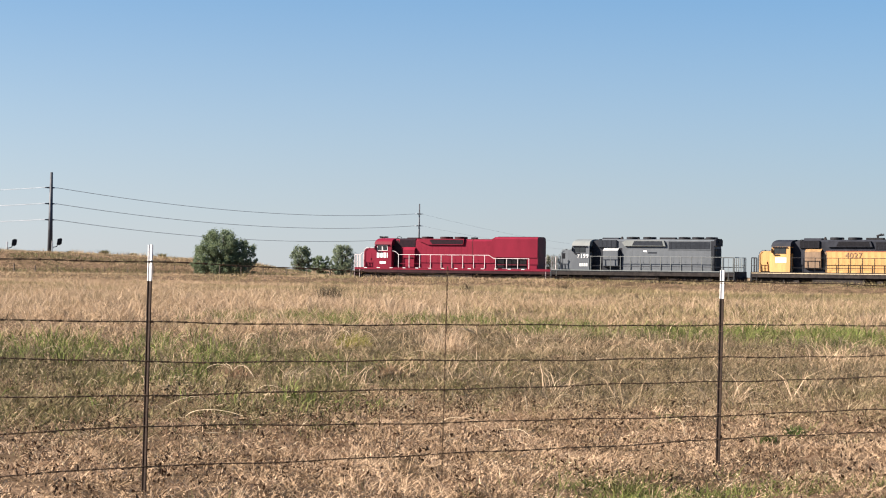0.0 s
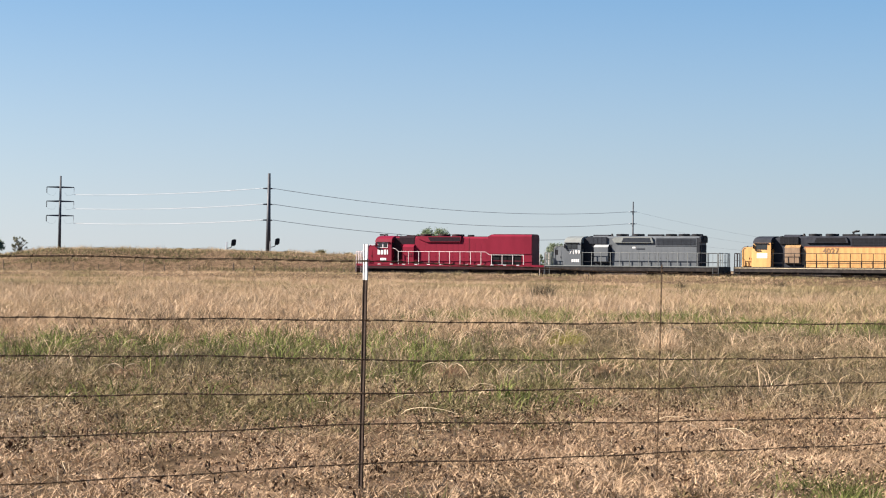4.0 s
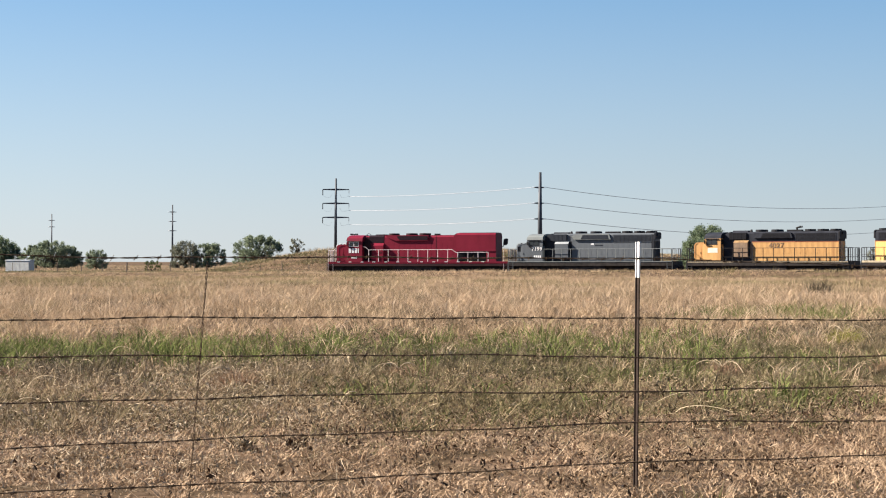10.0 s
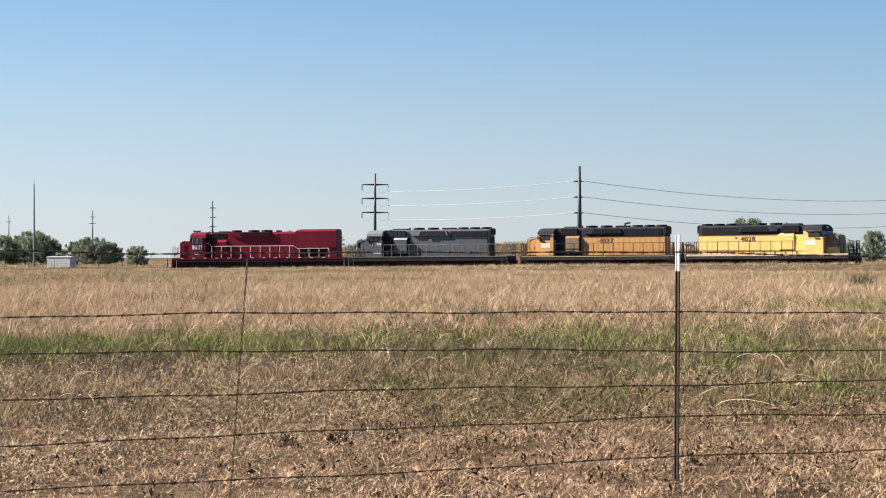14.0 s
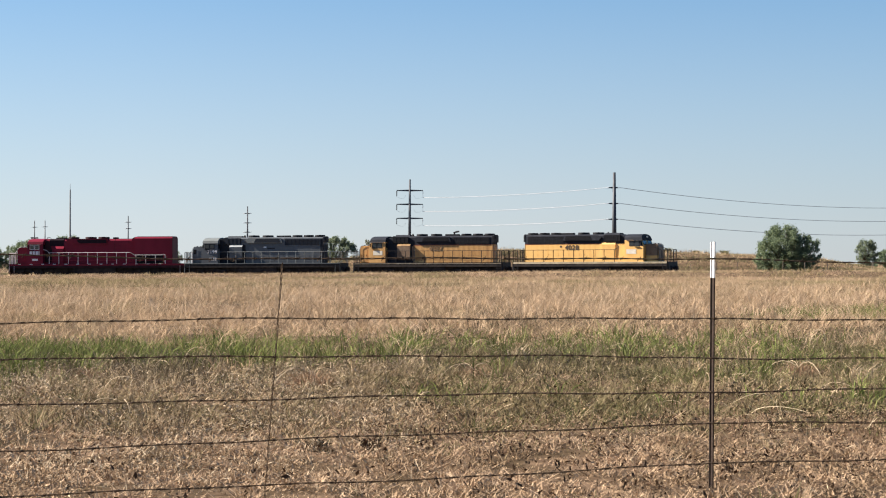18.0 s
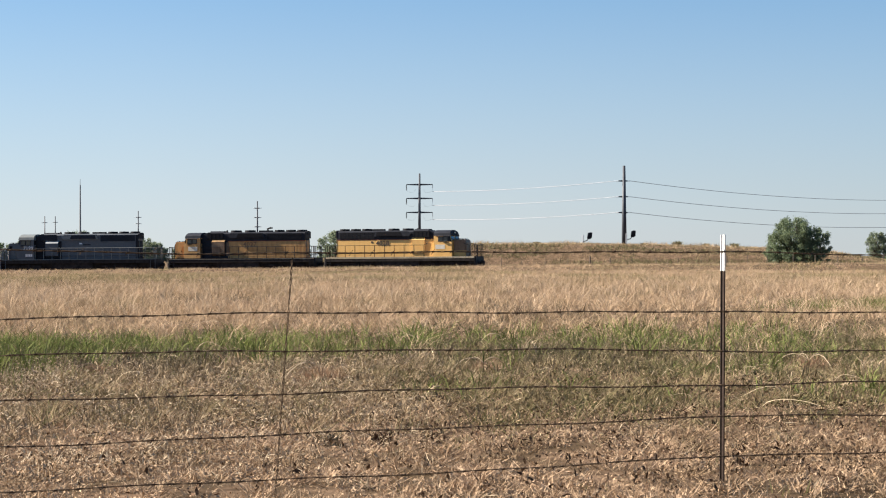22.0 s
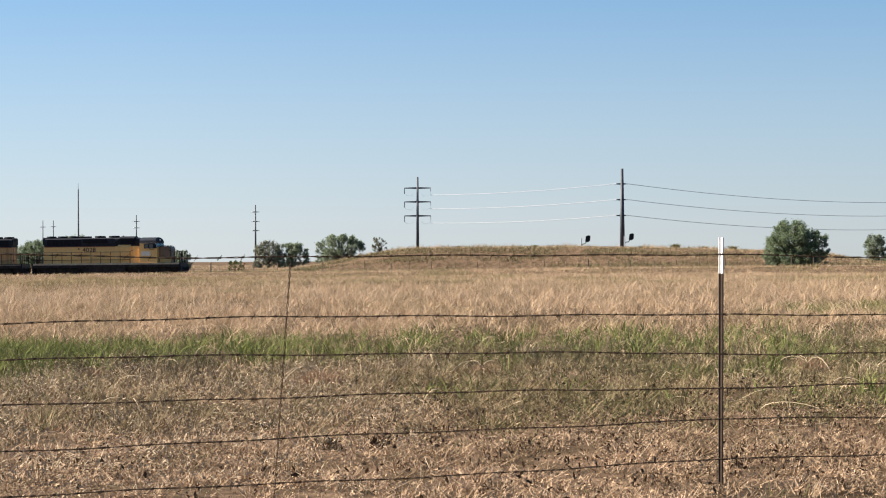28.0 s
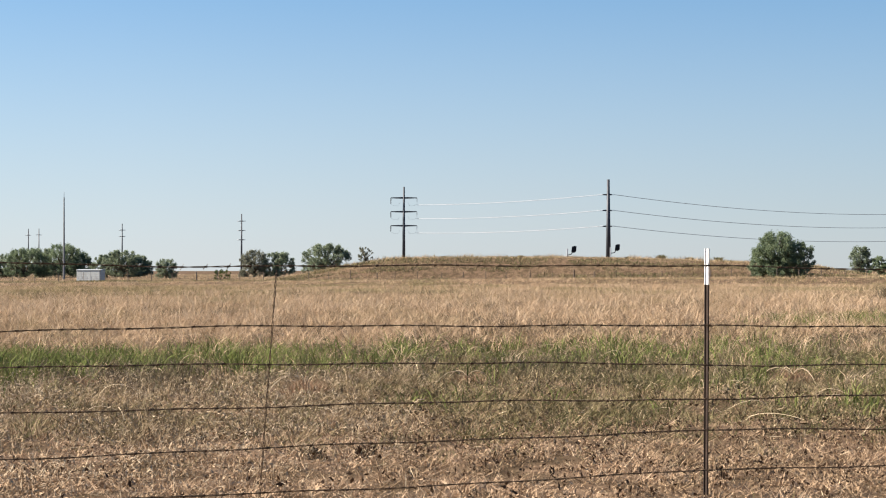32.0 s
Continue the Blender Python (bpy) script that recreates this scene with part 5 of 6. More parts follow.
        part("nose_handrail", tube(B(), [(N - 0.1, s * (HOOD_W + 0.08), DECK + 0.2), (N - 0.1, s * (HOOD_W + 0.08), nose_top - 0.15), (N - 0.45, s * (HOOD_W + 0.08), nose_top + 0.08), (cab_f - 0.1, s * (HOOD_W + 0.08), nose_top + 0.10)], 0.02, 6), rail_m, loco)
    if c.get("nose_vent"):
        for s in (-1, 1):
            part("nose_grille", box(B(), N - 0.55, N - 0.2, *sorted((s * (HOOD_W + 0.004), s * (HOOD_W + 0.02))), 2.55, 3.1), M_hole, nose)
    # cab: side walls to the sill, raked front, arched roof, windows on every side
    cw, wall_top = 1.50, 3.86
    bm = prism(B(), [(cab_r, DECK + 0.004), (cab_r, wall_top), (cab_f - 0.22, wall_top), (cab_f, 3.27), (cab_f, DECK + 0.004)], -cw, cw, axis="y")
    cabin = part("cab", bm, c["cab"], loco)
    arch = [(-cw, wall_top)] + [(-cw * math.cos(math.pi * k / 12), wall_top + 0.69 * math.sin(math.pi * k / 12) ** 0.62) for k in range(1, 12)] + [(cw, wall_top)]
    bm = prism(B(), arch, cab_r - 0.02, cab_f - 0.10)
    for v in bm.verts:
        if v.co.x > cab_f - 0.2:
            v.co.x -= max(0.0, v.co.z - wall_top) * 0.28
    part("cab_roof", bm, c["cab_roof"], loco)
    for s in (-1, 1):
        y = s * cw
        for x0, x1, z0, z1 in ((cab_f - 0.98, cab_f - 0.50, 3.24, 3.70), (cab_f - 1.60, cab_f - 1.12, 3.24, 3.70)):
            fr = part("cab_window", box(B(), x0 - 0.06, x1 + 0.06, *sorted((y, y + s * 0.02)), z0 - 0.06, z1 + 0.06), c.get("frame", c["trim_paint"]), cabin)
            part("pane", box(B(), x0, x1, *sorted((y + s * 0.021, y + s * 0.026)), z0, z1), M_glass, fr)
        part("arm_rest", box(B(), cab_f - 1.0, cab_f - 0.4, *sorted((y, y + s * 0.09)), 3.06, 3.11), M_black, cabin)
        part("sun_visor", prism(B(), [(y, 3.85), (y + s * 0.12, 3.81), (y + s * 0.12, 3.79), (y, 3.82)], cab_r + 0.25, cab_f - 0.2), c["trim_paint"], cabin)
        part("mirror", box(B(), cab_f - 0.26, cab_f - 0.22, *sorted((y + s * 0.02, y + s * 0.2)), 3.27, 3.68), M_black, cabin)
        fr = part("end_window", box(B(), cab_r - 0.02, cab_r, *sorted((s * 0.9, s * 1.38)), 3.2, 3.78), c["trim_paint"], cabin)
        part("pane", box(B(), cab_r - 0.027, cab_r - 0.021, *sorted((s * 0.95, s * 1.33)), 3.25, 3.73), M_glass, fr)
        rake = [(cab_f - 0.03, 3.30), (cab_f - 0.012, 3.30), (cab_f - 0.20, 3.82), (cab_f - 0.22, 3.82)]
        fr = part("windshield", prism(B(), [(a + 0.02, b) for a, b in rake], *sorted((s * 0.15, s * 1.35)), axis="y"), c["trim_paint"], cabin)
        part("pane", prism(B(), [(a + 0.03, b * 0.96 + 0.13) for a, b in rake], *sorted((s * 0.22, s * 1.28)), axis="y"), M_glass, fr)
    bm = B()
    box(bm, cab_f - 0.5, cab_f - 0.12, -0.34, 0.34, 4.12, 4.36, 0.03)
    hl = part("headlight_box", bm, c["cab_roof"], cabin)
    for y in (-0.14, 0.14):
        part("lens", cyl(B(), (cab_f - 0.119, y, 4.24), (cab_f - 0.105, y, 4.24), 0.11, seg=12), M_lamp, hl)
    for s in (-1, 1):
        part("number_board", box(B(), cab_f - 0.35, cab_f - 0.10, *sorted((s * 0.5, s * 0.95)), 3.92, 4.10), M_black, cabin)
    # horn or beacon on the cab
    bm = B()
    hz = 4.42
    box(bm, cab_f - 0.52, cab_f - 0.42, -0.08, 0.08, hz - 0.06, hz + 0.22)
    for k, y in ((0.55, -0.2), (0.4, 0.0), (0.5, 0.2)):
        cyl(bm, (cab_f - 0.55, y, hz + 0.24), (cab_f - 0.55 + k, y, hz + 0.24), 0.035, 0.10, 8)
        cyl(bm, (cab_f - 0.40, y, hz + 0.24), (cab_f - 0.40 - k * 0.7, y, hz + 0.24), 0.035, 0.10, 8)
    if c.get("horn"):
        part("horn", bm, M_black, loco, "black air horn cluster")
    else:
        bm.free()

    # long hood
    x0 = cab_r
    split, out = c["split"], c.get("out", 0.34)
    bd = x0 - c.get("behind", 3.0)      # where the engine doors begin
    if kind == "tunnel":
        T = H - 0.33
        part("hood_shoulder", prism(B(), hood_outline(HOOD_W, DECK + 0.003, TOP - 0.10), x0 - 2.35, x0), body, loco)
        part("dark_panel", prism(B(), hood_outline(HOOD_W + 0.02, 3.62, TOP - 0.03), x0 - 2.45, x0 - 0.62), M_screen_red, loco, "dark unpainted panel behind the cab")
        for s in (-1, 1):
            # the cab's shade on the hood, laid on as a dark plate
            part("slope_panel", prism(B(), [(x0, DECK + 0.2), (x0, TOP - 0.4), (x0 - 0.45, TOP - 0.2), (x0 - 0.9, 3.2), (x0 - 0.9, DECK + 0.2)], *sorted((s * (HOOD_W + 0.003), s * (HOOD_W + 0.03))), axis="y"), M_redbrown, loco, "dark red panel standing in for the cab's shade")
        part("long_hood", prism(B(), hood_outline(HOOD_W, DECK + 0.003, TOP - 0.10), -T + 5.05, x0 - 2.352), body, loco)
        part("radiator_hood", prism(B(), hood_outline(HOOD_W + 0.22, 2.60, TOP + 0.16, 0.18), -T, -T + 4.75), body, loco)
        prism_bm = B()
        prism(prism_bm, [(-T + 4.752, 2.65), (-T + 4.752, TOP + 0.14), (-T + 5.15, TOP - 0.08), (-T + 5.15, DECK + 0.01), (-T + 4.752, DECK + 0.01)], -HOOD_W - 0.02, HOOD_W + 0.02, axis="y")
        part("hood_transition", prism_bm, body, loco)
        part("rear_end", box(B(), -T - 0.012, -T + 1.15, -HOOD_W - 0.16, HOOD_W + 0.16, DECK + 0.003, 2.598), body, loco)
        part("rear_panel", prism(B(), hood_outline(HOOD_W + 0.19, DECK + 0.1, TOP + 0.10, 0.22), -T - 0.03, -T - 0.014), M_reddark, loco, "dark red rear end panel")
        for s in (-1, 1):
            for k in range(4):
                a = -T + 1.28 + k * 0.82
                g = part("air_intake", box(B(), a, a + 0.72, *sorted((s * (HOOD_W - 0.1), s * (HOOD_W + 0.04))), DECK + 0.10, 2.52), M_hole, loco, "black open radiator intake")
                for j in range(7):
                    zz = DECK + 0.18 + j * 0.15
                    part("slat", box(B(), a, a + 0.72, *sorted((s * (HOOD_W + 0.045), s * (HOOD_W + 0.06))), zz, zz + 0.03), M_black, g)
            part("intake_frame", box(B(), -T + 0.55, -T + 4.62, *sorted((s * (HOOD_W - 0.12), s * (HOOD_W - 0.105))), DECK + 0.05, 2.72), M_black, loco)
        part("roof_panel", prism(B(), [(-0.86, TOP + 0.145), (-0.80, TOP + 0.195), (0.80, TOP + 0.195), (0.86, TOP + 0.145)], -T + 0.06, -T + 4.5), M_redbrown, loco, "sooty roof panel over the radiators")
        part("roof_walk", box(B(), -T + 5.1, -1.2, -0.55, 0.55, TOP - 0.11, TOP - 0.06), M_reddark, loco)
        # blister of the dynamic brake, exhaust, small humps
        bm = prism(B(), [(-1.45, TOP - 0.70), (-1.55, TOP - 0.06), (3.9, TOP - 0.06), (3.6, TOP - 0.30), (2.55, TOP - 0.70)], -HOOD_W - 0.13, HOOD_W + 0.13, axis="y")
        part("brake_blister", bm, body, loco, "red dynamic brake housing")
        for s in (-1, 1):
            part("brake_screen", prism(B(), [(-1.42, TOP - 0.62), (-1.42, TOP - 0.16), (2.35, TOP - 0.16), (2.30, TOP - 0.36), (2.05, TOP - 0.62)], *sorted((s * (HOOD_W + 0.132), s * (HOOD_W + 0.145))), axis="y"), M_screen_red, loco, "dark brake intake screen")
        for xx in (0.9, -0.75):
            fan(loco, xx, TOP - 0.06, 0.68, M_redbrown)
        fan(loco, 3.1, TOP - 0.06, 0.62, M_redbrown, "dark roof fan")
        part("hood_seam", prism(B(), hood_outline(HOOD_W + 0.012, DECK + 0.2, TOP - 0.085), -2.47, -2.41), M_reddark, loco)
        part("exhaust_stack", box(B(), -2.55, -2.0, -0.25, 0.25, TOP - 0.10, TOP + 0.12), M_black, loco)
        part("roof_hatch", box(B(), 4.0, 5.2, -0.5, 0.5, TOP - 0.10, TOP + 0.06), M_redbrown, loco)
        for s in (-1, 1):
            part("air_filter_box", prism(B(), [(s * HOOD_W, DECK + 0.05), (s * (HOOD_W + 0.30), DECK + 0.05), (s * (HOOD_W + 0.32), 3.30), (s * HOOD_W, 3.60)], x0 - 2.50, x0 - 1.18), body, loco)
            part("latch_plate", box(B(), x0 - 2.3, x0 - 1.9, *sorted((s * (HOOD_W + 0.321), s * (HOOD_W + 0.335))), 2.45, 2.60), M_reddark, loco)
        doors = np.arange(-T + 5.25, x0 - 2.9, 0.66)
        door_top = TOP - 0.78
        part("cable_loop", tube(B(), [(x0 - 0.3, 0.6, TOP - 0.1), (x0 - 0.2, 0.6, TOP + 0.1), (x0 - 0.45, 0.6, TOP + 0.16), (x0 - 0.7, 0.6, TOP + 0.05), (x0 - 0.7, 0.6, TOP - 0.1)], 0.03, 6), M_black, loco)
    else:
        lo = part("long_hood", box(B(), -H, bd, -HOOD_W, HOOD_W, DECK + 0.003, split), body, loco)
        part("hood_top", prism(B(), hood_outline(HOOD_W + 0.004, split + 0.001, TOP), -H - 0.004, x0 - 0.925), top, loco, "upper hood and roof")
        if c.get("red_line"):
            for s in (-1, 1):
                part("red_stripe", box(B(), -H, bd, *sorted((s * (HOOD_W + 0.006), s * (HOOD_W + 0.014))), split - 0.07, split - 0.005), c["red_line"], loco, "faded red line under the dark roof")
        # narrow part between cab and engine room: cab's shadow painted in below on two, painted as the roof above
        part("cabinet_hood", box(B(), bd + 0.002, x0, -HOOD_W - 0.002, HOOD_W + 0.002, DECK + 0.004, split), c["slope"], loco)
        part("cabinet_top", prism(B(), [(x0, split + 0.002), (x0, TOP - 0.30), (x0 - 0.8, TOP + 0.004), (x0 - 0.92, TOP + 0.004), (x0 - 0.92, split + 0.002)], -HOOD_W - 0.006, HOOD_W + 0.006, axis="y"), c["cap"], loco, "sloped panel behind the cab")
        for s in (-1, 1):
            # box of the air filters, leaning out under a big screened intake
            part("filter_box", prism(B(), [(s * HOOD_W, 1.72), (s * (HOOD_W + out - 0.04), 1.86), (s * (HOOD_W + out), 3.36), (s * HOOD_W, 3.64)], x0 - 2.95, x0 - 1.35), c["filter"], loco, "filter box leaning out beside the hood")
            part("filter_lid", prism(B(), [(s * (HOOD_W + out + 0.005), 3.365), (s * (HOOD_W + out + 0.005), 3.40), (s * HOOD_W, 3.685), (s * HOOD_W, 3.645)], x0 - 2.97, x0 - 1.33), c["lid"], loco)
            screen = part("filter_screen", box(B(), x0 - 2.72, x0 - 0.74, *sorted((s * (HOOD_W + 0.006), s * (HOOD_W + 0.13))), 3.74, TOP - 0.10), c["screen"], loco, "dark screened air intake behind the cab")
            for k in range(4):
                a = x0 - 2.66 + k * 0.50
                part("screen_rib", box(B(), a, a + 0.03, *sorted((s * (HOOD_W + 0.131), s * (HOOD_W + 0.145))), 3.78, TOP - 0.14), c["grille_bar"], screen)
            # dynamic brake intake under its flared cover
            part("brake_blister", prism(B(), [(-3.25, 3.86), (-3.05, 4.44), (1.0, 4.44), (1.45, 4.22), (1.15, 3.86)], *sorted((s * HOOD_W, s * (HOOD_W + 0.17))), axis="y"), c["blister"], loco, "flared cover of the dynamic brake")
            part("brake_grille", prism(B(), [(-3.0, 3.92), (-2.86, 4.36), (0.10, 4.36), (0.32, 3.92)], *sorted((s * (HOOD_W + 0.172), s * (HOOD_W + 0.185))), axis="y"), c["screen"], loco, "dark brake intake screen")
            # radiator shutters in a frame
            fr = part("radiator_frame", box(B(), -H + 0.30, -H + 4.86, *sorted((s * HOOD_W, s * (HOOD_W + 0.04))), 3.52, 4.40), c["top"], loco)
            part("radiator", box(B(), -H + 0.40, -H + 4.76, *sorted((s * (HOOD_W + 0.041), s * (HOOD_W + 0.055))), 3.60, 4.32), c["screen"], fr, "dark radiator intake")
            for k in range(8):
                a = -H + 0.98 + k * 0.50
                part("radiator_bar", box(B(), a - 0.012, a + 0.012, *sorted((s * (HOOD_W + 0.056), s * (HOOD_W + 0.066))), 3.60, 4.32), c["grille_bar"], fr)
            for k in range(4):
                zz = 3.70 + k * 0.14
                part("shutter", box(B(), -H + 0.41, -H + 4.75, *sorted((s * (HOOD_W + 0.0565), s * (HOOD_W + 0.062))), zz, zz + 0.025), c["grille_bar"], fr)
        for xx in (-H + 0.62, -H + 2.05, -H + 3.48):
            fan(loco, xx, TOP, 0.60, c["fan"], "radiator fan on the roof")
        for xx in (0.70, -1.10):
            fan(loco, xx, TOP, 0.66, c["fan"], "dynamic brake fan on the roof")
        part("roof_plate", box(B(), -H + 0.02, -H + 4.25, -0.72, 0.72, TOP + 0.001, TOP + 0.035), c["fan"], loco)
        part("exhaust_stack", box(B(), -3.95, -2.25, -0.24, 0.24, TOP - 0.02, TOP + 0.20, 0.03), M_black, loco)
        part("roof_hatch", prism(B(), [(-0.62, TOP), (0.62, TOP), (0.48, TOP + 0.15), (-0.48, TOP + 0.15)], x0 - 2.72, x0 - 0.95), c["cap"], loco)
        for xx in (-H + 1.0, x0 - 3.2, -0.2):
            for y in (-0.68, 0.68):
                part("lifting_eye", box(B(), xx - 0.08, xx + 0.08, y - 0.02, y + 0.02, TOP - 0.02, TOP + 0.10), c["fan"], loco)
        part("rear_panel", box(B(), -H - 0.03, -H - 0.008, -HOOD_W - 0.02, HOOD_W + 0.02, DECK + 0.02, split), c["end"], loco)
        part("rear_cap", prism(B(), [(-HOOD_W - 0.03, split + 0.25), (HOOD_W + 0.03, split + 0.25), (HOOD_W + 0.03, TOP - 0.08), (0.60, TOP + 0.08), (-0.60, TOP + 0.08), (-HOOD_W - 0.03, TOP - 0.08)], -H - 0.16, -H - 0.006), c["rear_cap"], loco, "overhanging number board housing at the hood's end")
        for s in (-1, 1):
            part("rear_grab", tube(B(), [(-H - 0.10, s * 0.62, DECK + 0.25), (-H - 0.10, s * 0.62, split)], 0.02, 5), rail_m, loco)
        # on the grey one the dark end colour and band imitate the rear's shade
        if c.get("dark_end"):
            for s in (-1, 1):
                part("end_band", box(B(), -H - 0.006, -H + 0.30, *sorted((s * (HOOD_W + 0.006), s * (HOOD_W + 0.02))), DECK + 0.02, TOP - 0.18), c["end"], loco, "dark band at the hood's end that paints in rear shade")
        part("rear_headlight", box(B(), -H - 0.24, -H - 0.162, -0.3, 0.3, TOP - 0.36, TOP - 0.12), M_black, loco)
        doors = np.arange(-H + 1.0, bd - 0.65, 0.64)
        door_top = 3.40
        part("bell", cyl(B(), (1.75, 0.3, TOP), (1.75, 0.3, TOP + 0.26), 0.16, 0.08, 10), M_under, loco)
    bm = box(B(), 0.006, 0.634, 0.0, 0.005, DECK + 0.22, door_top, 0.003)
    box(bm, 0.07, 0.10, 0.005, 0.02, 2.2, 2.32)
    first = part("hood_door", bm, body, loco)
    first.matrix_basis = pose(doors[0], HOOD_W, 0)
    for k, a in enumerate(doors):
        if k:
            shared("hood_door", first.data, loco, pose(a, HOOD_W, 0))
        shared("hood_door", first.data, loco, pose(a + 0.64, -HOOD_W, 0, 0, 0, 180))
    # long handrails
    ends = c["rail_span"]
    for s in (-1, 1):
        y = s * 1.44
        a, b = ends[0], ends[1]
        n = c["posts"]
        xs = [b + (a - b) * k / (n - 1) for k in range(n)]
        if kind == "tunnel":
            low = -H + 5.0
            pts = [(a + 0.75, y * 0.99, RAIL_TOP + 0.38), (a + 0.35, y, RAIL_TOP + 0.30), (a, y, RAIL_TOP), (low + 0.5, y, RAIL_TOP), (low, y, RAIL_TOP - 0.32), (b, y, RAIL_TOP - 0.32)]
            ps = [(x, y, RAIL_TOP if x > low + 0.3 else RAIL_TOP - 0.32) for x in xs]
        else:
            pts = [(a + 0.45, y, RAIL_TOP + 0.25), (a, y, RAIL_TOP), (b, y, RAIL_TOP)]
            ps = [(x, y, RAIL_TOP) for x in xs]
        railing(loco, pts, ps, rail_m)
        if c["pipe"]:
            part("conduit", tube(B(), [(a, s * 1.40, DECK + 0.42), (b, s * 1.40, DECK + 0.42)], 0.03, 5), c["pipe"], loco)
    for s in (-1, 1):
        fx = front - 0.75
        railing(loco, [(front - 0.08, s * 1.46, RAIL_TOP - 0.05), (fx, s * 1.46, RAIL_TOP - 0.05), (N - 0.25, s * 1.40, RAIL_TOP + 0.22)], [(front - 0.4, s * 1.46, RAIL_TOP - 0.05), (fx, s * 1.46, RAIL_TOP - 0.05)], c["grab"])
    if c.get("number"):
        side_text(loco, c["number"], c["number_x"], c["number_z"], c["number_size"], c["number_y"], c["number_paint"], "road number " + c["number"])
    seen = set()
    for o in loco.children_recursive:
        kind_name = o.name.split(".")[0]
        if kind_name in ("truck", "wheelset"):
            continue
        at = o.matrix_basis.translation
        o.matrix_basis.translation = (at.x * SHORT, at.y, lift(at.z))
        if kind_name != "road_number" and o.data.name not in seen:
            seen.add(o.data.name)
            for v in o.data.vertices:
                v.co.x *= SHORT
                v.co.z = lift(v.co.z)
    tagged(loco, label, "locomotive", "locomotives of the train")
    return loco


# frame: white window surrounds take the place of glints on the cab panes
RED = dict(beam=M_redbrown, body=M_red, top=M_redbrown, nose=M_red, cab=M_red, cab_roof=M_red, rail=M_pink, grab=M_pink, sill=M_red, stripe=M_red, frame=M_pink, pilot=M_redbrown, step=M_redbrown, tank=M_under,
           trim_paint=M_redbrown, pipe=M_red, split=3.5, porch_f=0.75, porch_r=1.45, rail_span=(5.7, -9.0), posts=13, horn=True, cab_back=0.35)
# slope and cap paint in the cab's shadow; lid paints the filter box's sunlit top
GREY = dict(body=M_grey, top=M_grey, nose=M_grey, cab=M_grey, cab_roof=M_greytop, screen=M_slate, cab_back=0.3, behind=3.3, rail=M_greytop, grab=M_greytop, sill=M_darkgrey, stripe=M_greytop, low_edge=0.10, pilot=M_darkgrey, step=M_darkgrey, tank=M_under,
            trim_paint=M_darkgrey, pipe=M_darkgrey, split=3.66, slope=M_darkgrey, cap=M_darkgrey, filter=M_grey, lid=M_lightgrey, blister=M_greytop, grille_bar=M_darkgrey, fan=M_black, end=M_darkgrey, rear_cap=M_darkgrey, dark_end=True,
            porch_f=0.75, porch_r=2.4, rail_span=(4.6, -10.5), posts=15, nose_vent=True, number_paint=M_letter, number="7199", number_x=5.45, number_z=2.80, number_y=1.503, number_size=0.50)
# slope paints in the cab's shadow; the brown filter box mixes soot and shade
YEL = dict(body=M_yellow, top=M_roof, nose=M_yellow, cab=M_yellow, cab_roof=M_roof, rail=M_black, grab=M_black, sill=M_sill, stripe=M_under, low_edge=0.10, pilot=M_black, step=M_black, tank=M_under, red_line=M_stripe_red,
           trim_paint=M_roof, pipe=M_black, split=3.50, slope=M_roof, cap=M_roof, filter=M_brown, lid=M_sooty, blister=M_roof, grille_bar=M_roof, fan=M_black, end=M_yellow, rear_cap=M_black, behind=3.3,
           screen=M_hole, cab_back=0.3, porch_f=0.5, porch_r=1.4, rail_span=(4.6, -9.55), posts=13, number_paint=M_number_faded, number="4027", number_x=-1.35, number_z=3.05, number_y=HOOD_W + 0.012, number_size=0.66)
# nose: brown takes the place of shade on yellow paint
YEL2 = dict(YEL, low_edge=0.13, stripe=M_sill, out=0.12, behind=3.3, longer=0.2, cab_back=0.5, porch_f=1.32, porch_r=1.25, body=M_yellow2, nose=M_brown, cab=M_yellow2, slope=M_yellow2, filter=M_yellow2, lid=M_yellow2, rail_span=(3.2, -9.2), posts=11, number_paint=M_number, number="4028", number_x=-2.2, end=M_yellow2)

red_loco = locomotive("red freight locomotive with pale handrails and a dark patched hood", RED, 10.1, "tunnel")
side_bars(red_loco, 6.50, 2.70, (0.10, 0.24, 0.24, 0.26), 0.46, 0.08, 1.503, M_letter, "reporting_mark", "white block lettering on the cab side")
side_bars(red_loco, 6.45, 2.03, (0.62,), 0.22, 0.1, 1.503, M_letter, "small_number", "small white number below the lettering")
grey_loco = locomotive("grey freight locomotive with dark grilles and dark roof fans", GREY, 8.3, "standard")
side_bars(grey_loco, 4.62, 2.03, (0.15, 0.15, 0.15, 0.15), 0.26, 0.05, 1.503, M_letter, "small_mark", "small white marking below the number")
yellow_loco = locomotive("faded yellow freight locomotive with sooty dark roof", YEL, 8.3, "standard")
last_loco = locomotive("bright yellow freight locomotive with black roof, running backwards", YEL2, 8.0, "standard")

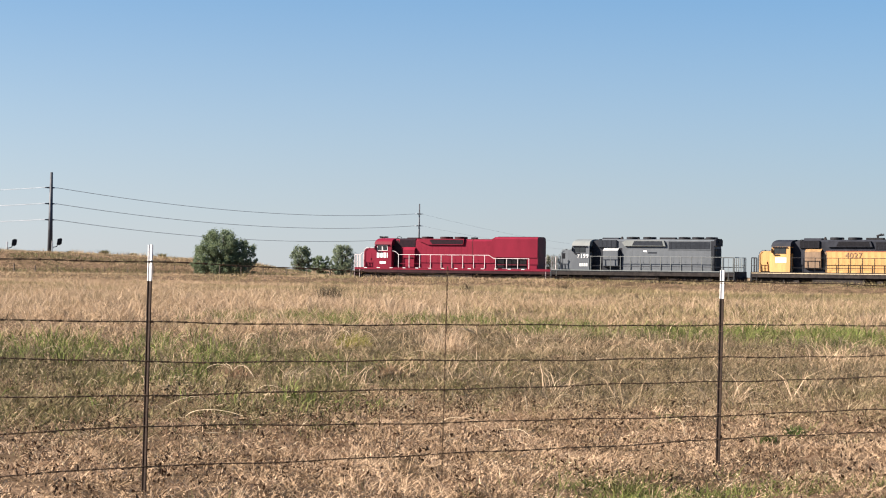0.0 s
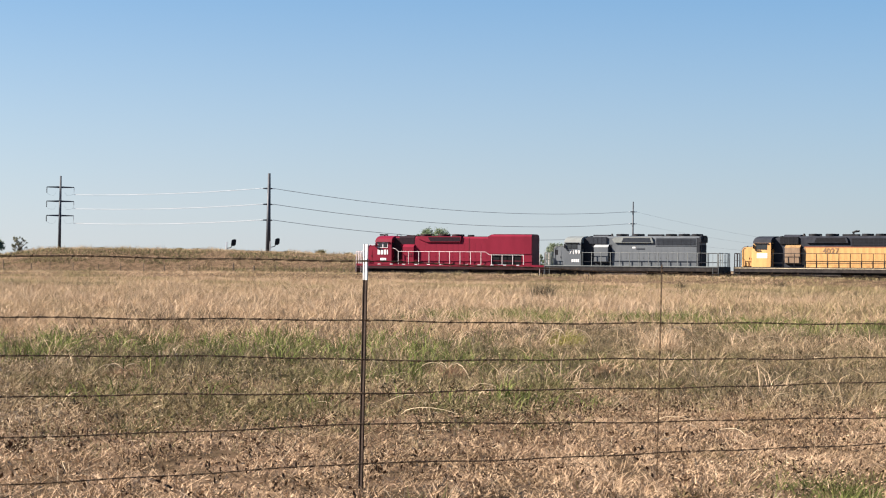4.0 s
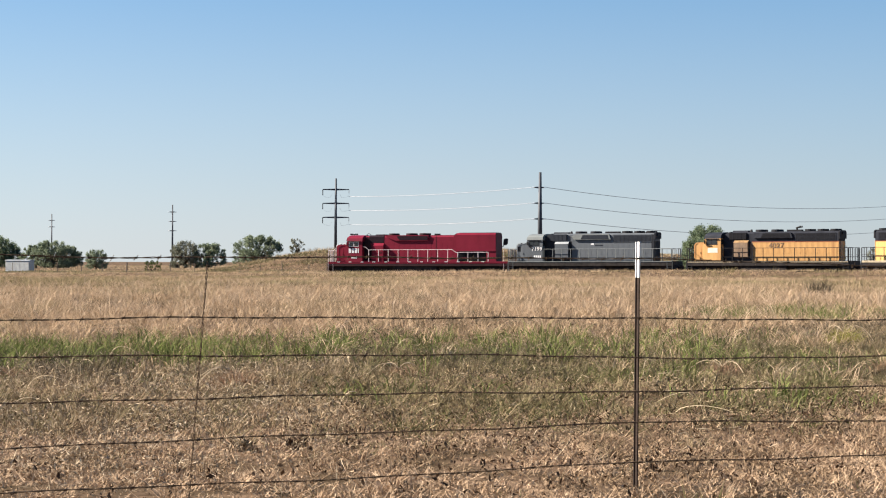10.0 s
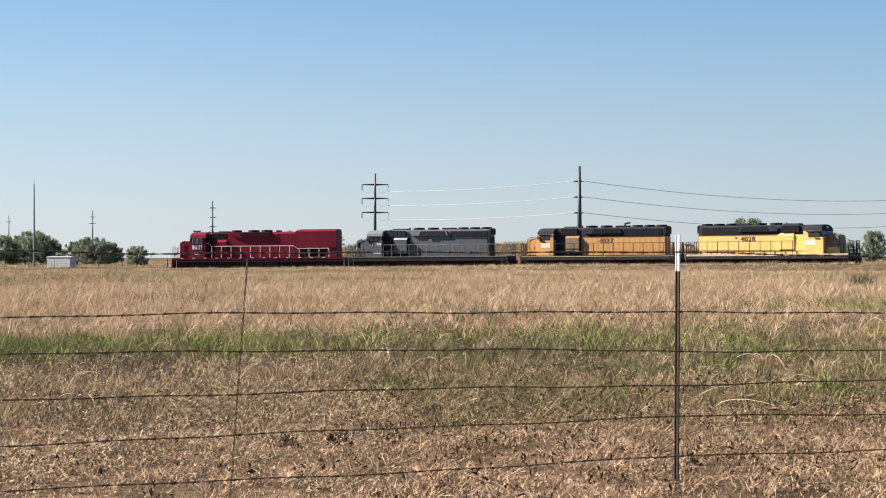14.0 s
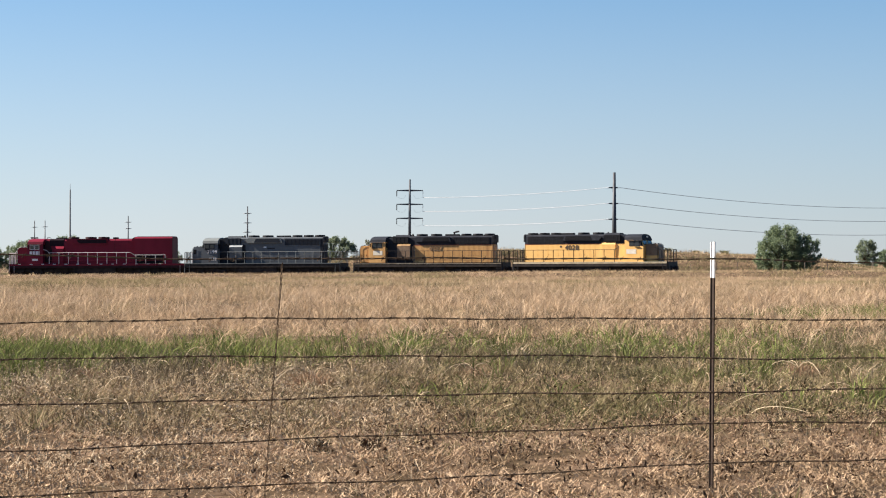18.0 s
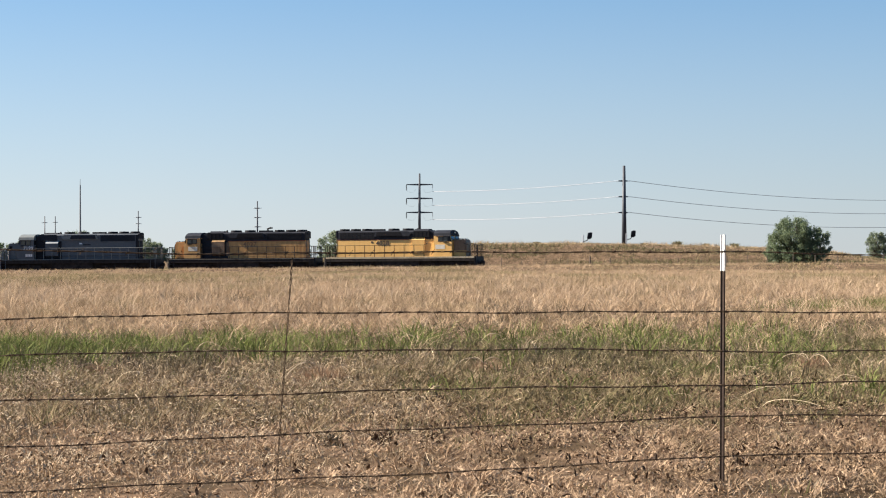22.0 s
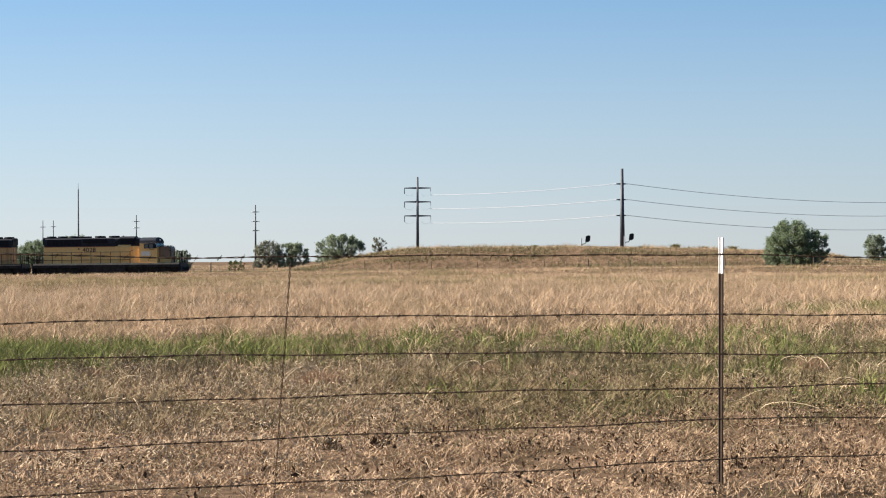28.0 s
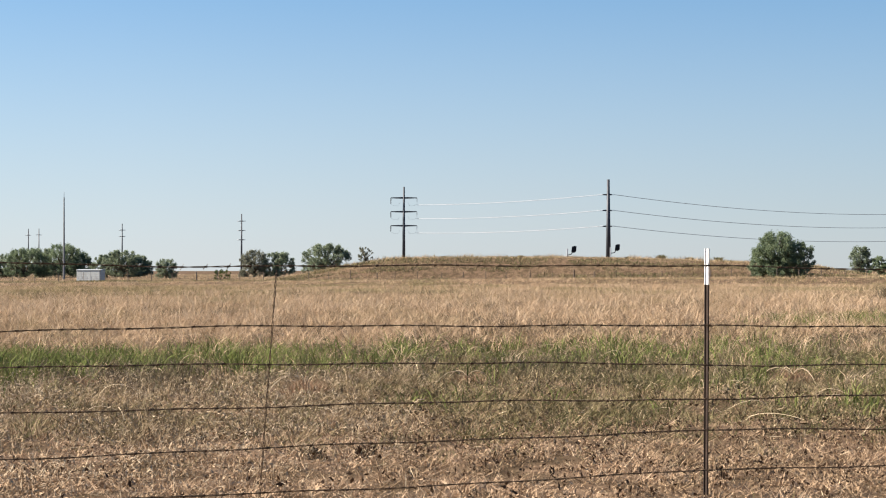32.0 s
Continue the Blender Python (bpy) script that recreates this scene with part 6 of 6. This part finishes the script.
for s in (-1, 1):
    # the sunlit lower nose, laid in yellow over the shade-brown hood
    part("nose_skirt", box(B(), 5.80, 7.05, *sorted((s * 0.875, s * 0.89)), 1.61, 2.18), M_yellow2, last_loco, "lit yellow lower part of the nose, shade painted brown above")
    part("number_mark", box(B(), -3.15, -2.97, *sorted((s * 0.875, s * 0.885)), 3.02, 3.20), M_number, last_loco)
    for loco, a in ((yellow_loco, 4.40), (last_loco, 4.00)):
        part("cab_patch", box(B(), a, a + 1.0, *sorted((s * 1.503, s * 1.512)), 2.35, 2.80), M_cream, loco, "faded cream patch on the cab side")
    part("cab_brow", prism(B(), [(4.80, 3.11), (5.70, 3.11), (5.53, 3.685), (4.80, 3.685)], *sorted((s * 1.503, s * 1.510)), axis="y"), M_roof, last_loco, "black paint round the forward cab window")
    part("rust_streak", box(B(), 1.15, 1.42, *sorted((s * 0.868, s * 0.874)), 1.80, 3.25), M_brown, yellow_loco, "brown rust streak down the hood side")
    # remains of the old markings on the grey hood
    part("white_patch", box(B(), -1.02, -0.72, *sorted((s * 0.868, s * 0.876)), 3.18, 3.32), M_letter, grey_loco, "small white patch of paint")
    part("dark_patch", box(B(), -1.95, -1.12, *sorted((s * 0.868, s * 0.876)), 3.06, 3.18), M_slate, grey_loco, "dark painted-over marking")
    for k in range(13):
        a = 8.0 - k * 1.28
        part("sill_mark", box(B(), a, a + 0.30, *sorted((s * 1.543, s * 1.552)), 1.53, 1.585), M_letter, red_loco, "short white mark on the red sill")
# air horns on the roof of the faded yellow one
bm = B()
box(bm, -2.92, -2.80, -0.08, 0.08, 4.27, 4.70)
for k, y in ((0.50, -0.2), (0.38, 0.0), (0.45, 0.2)):
    cyl(bm, (-2.80, y, 4.62), (-2.80 - k, y, 4.74), 0.035, 0.09, 8)
part("horn", bm, M_black, yellow_loco, "black air horns on the roof")

# the train: middle of each locomotive behind the lead mark, and which way its nose points
TRAIN = ((red_loco, 7.05, 1), (grey_loco, 24.8, 1), (yellow_loco, 43.15, 1), (last_loco, 60.75, -1))
# seconds and metres along the track of the lead mark
RUN = ((0, 33.68), (2, 22.73), (4, 12.02), (6, 1.40), (8, -9.19), (10, -19.81), (12, -30.47), (14, -41.20), (16, -52.08), (18, -62.93), (20, -73.64), (22, -84.32), (24, -94.97), (26, -105.64), (28, -116.36), (30, -127.09), (32, -138.00))


def run_at(t):
    ts, ss = [r[0] for r in RUN], [r[1] for r in RUN]
    return float(np.interp(t, ts, ss))


def motions():
    for loco, off, way in TRAIN:
        rows = []
        for k in range(65):
            t = k * 0.5
            s = run_at(t) + off
            a, b = track_at(s - 5.2), track_at(s + 5.2)
            d = (a - b) * way
            rows.append((t, Matrix.Translation((a + b) / 2) @ Matrix.Rotation(math.atan2(d.y, d.x), 4, "Z") @ Matrix.Rotation(-math.asin(d.z / d.length), 4, "Y")))
        walk(loco, rows)
    # the dragonfly: high over the fence, down across the view and off; later it comes back and settles in the grass
    walk(dragonfly, [(t, pose(x, y, z, 0, 0, turn)) for t, x, y, z, turn in (
        (0, -1.0, 12.0, 8.0, -90), (12, 1.0, 13.0, 8.0, -90), (23.0, 0.6, 14.6, 7.5, -90), (23.7, 0.35, 14.4, 4.6, -95), (24.0, -0.068, 13.886, 3.167, -100), (24.1, -0.317, 13.216, 2.842, -95), (24.2, -0.352, 12.541, 2.553, -85),
        (24.3, -0.11, 11.465, 2.27, -65), (24.4, 0.688, 9.953, 2.073, -50), (24.5, 1.9, 8.9, 1.98, -45), (24.8, 5.0, 7.6, 2.2, -50), (26.5, 8.0, 12.0, 2.6, -95), (28.5, 11.0, 18.0, 2.2, -140), (29.7, 6.5, 20.4, 1.9, -175),
        (30.3, 2.94, 20.79, 1.761, -150), (30.6, 2.04, 20.898, 1.726, -125), (30.8, 1.448, 20.948, 1.693, -110), (30.9, 1.144, 20.967, 1.636, -104), (31.0, 0.856, 20.981, 1.658, -100), (31.1, 0.628, 20.988, 1.697, -100),
        (31.3, 0.23, 21.995, 1.75, -100), (31.5, -0.122, 22.998, 1.55, -105), (31.8, -0.333, 23.991, 0.6, -110), (32, -0.36, 24.1, 0.42, -110))])
    s0 = run_at(0)
    for w, x in spinning:
        loco = w.parent.parent
        way = -1 if loco == last_loco else 1
        walk(w, [(k * 0.1, pose(x, 0, WHEEL_R) @ Matrix.Rotation(way * (s0 - run_at(k * 0.1)) / WHEEL_R, 4, "Y")) for k in range(321)])


motions()
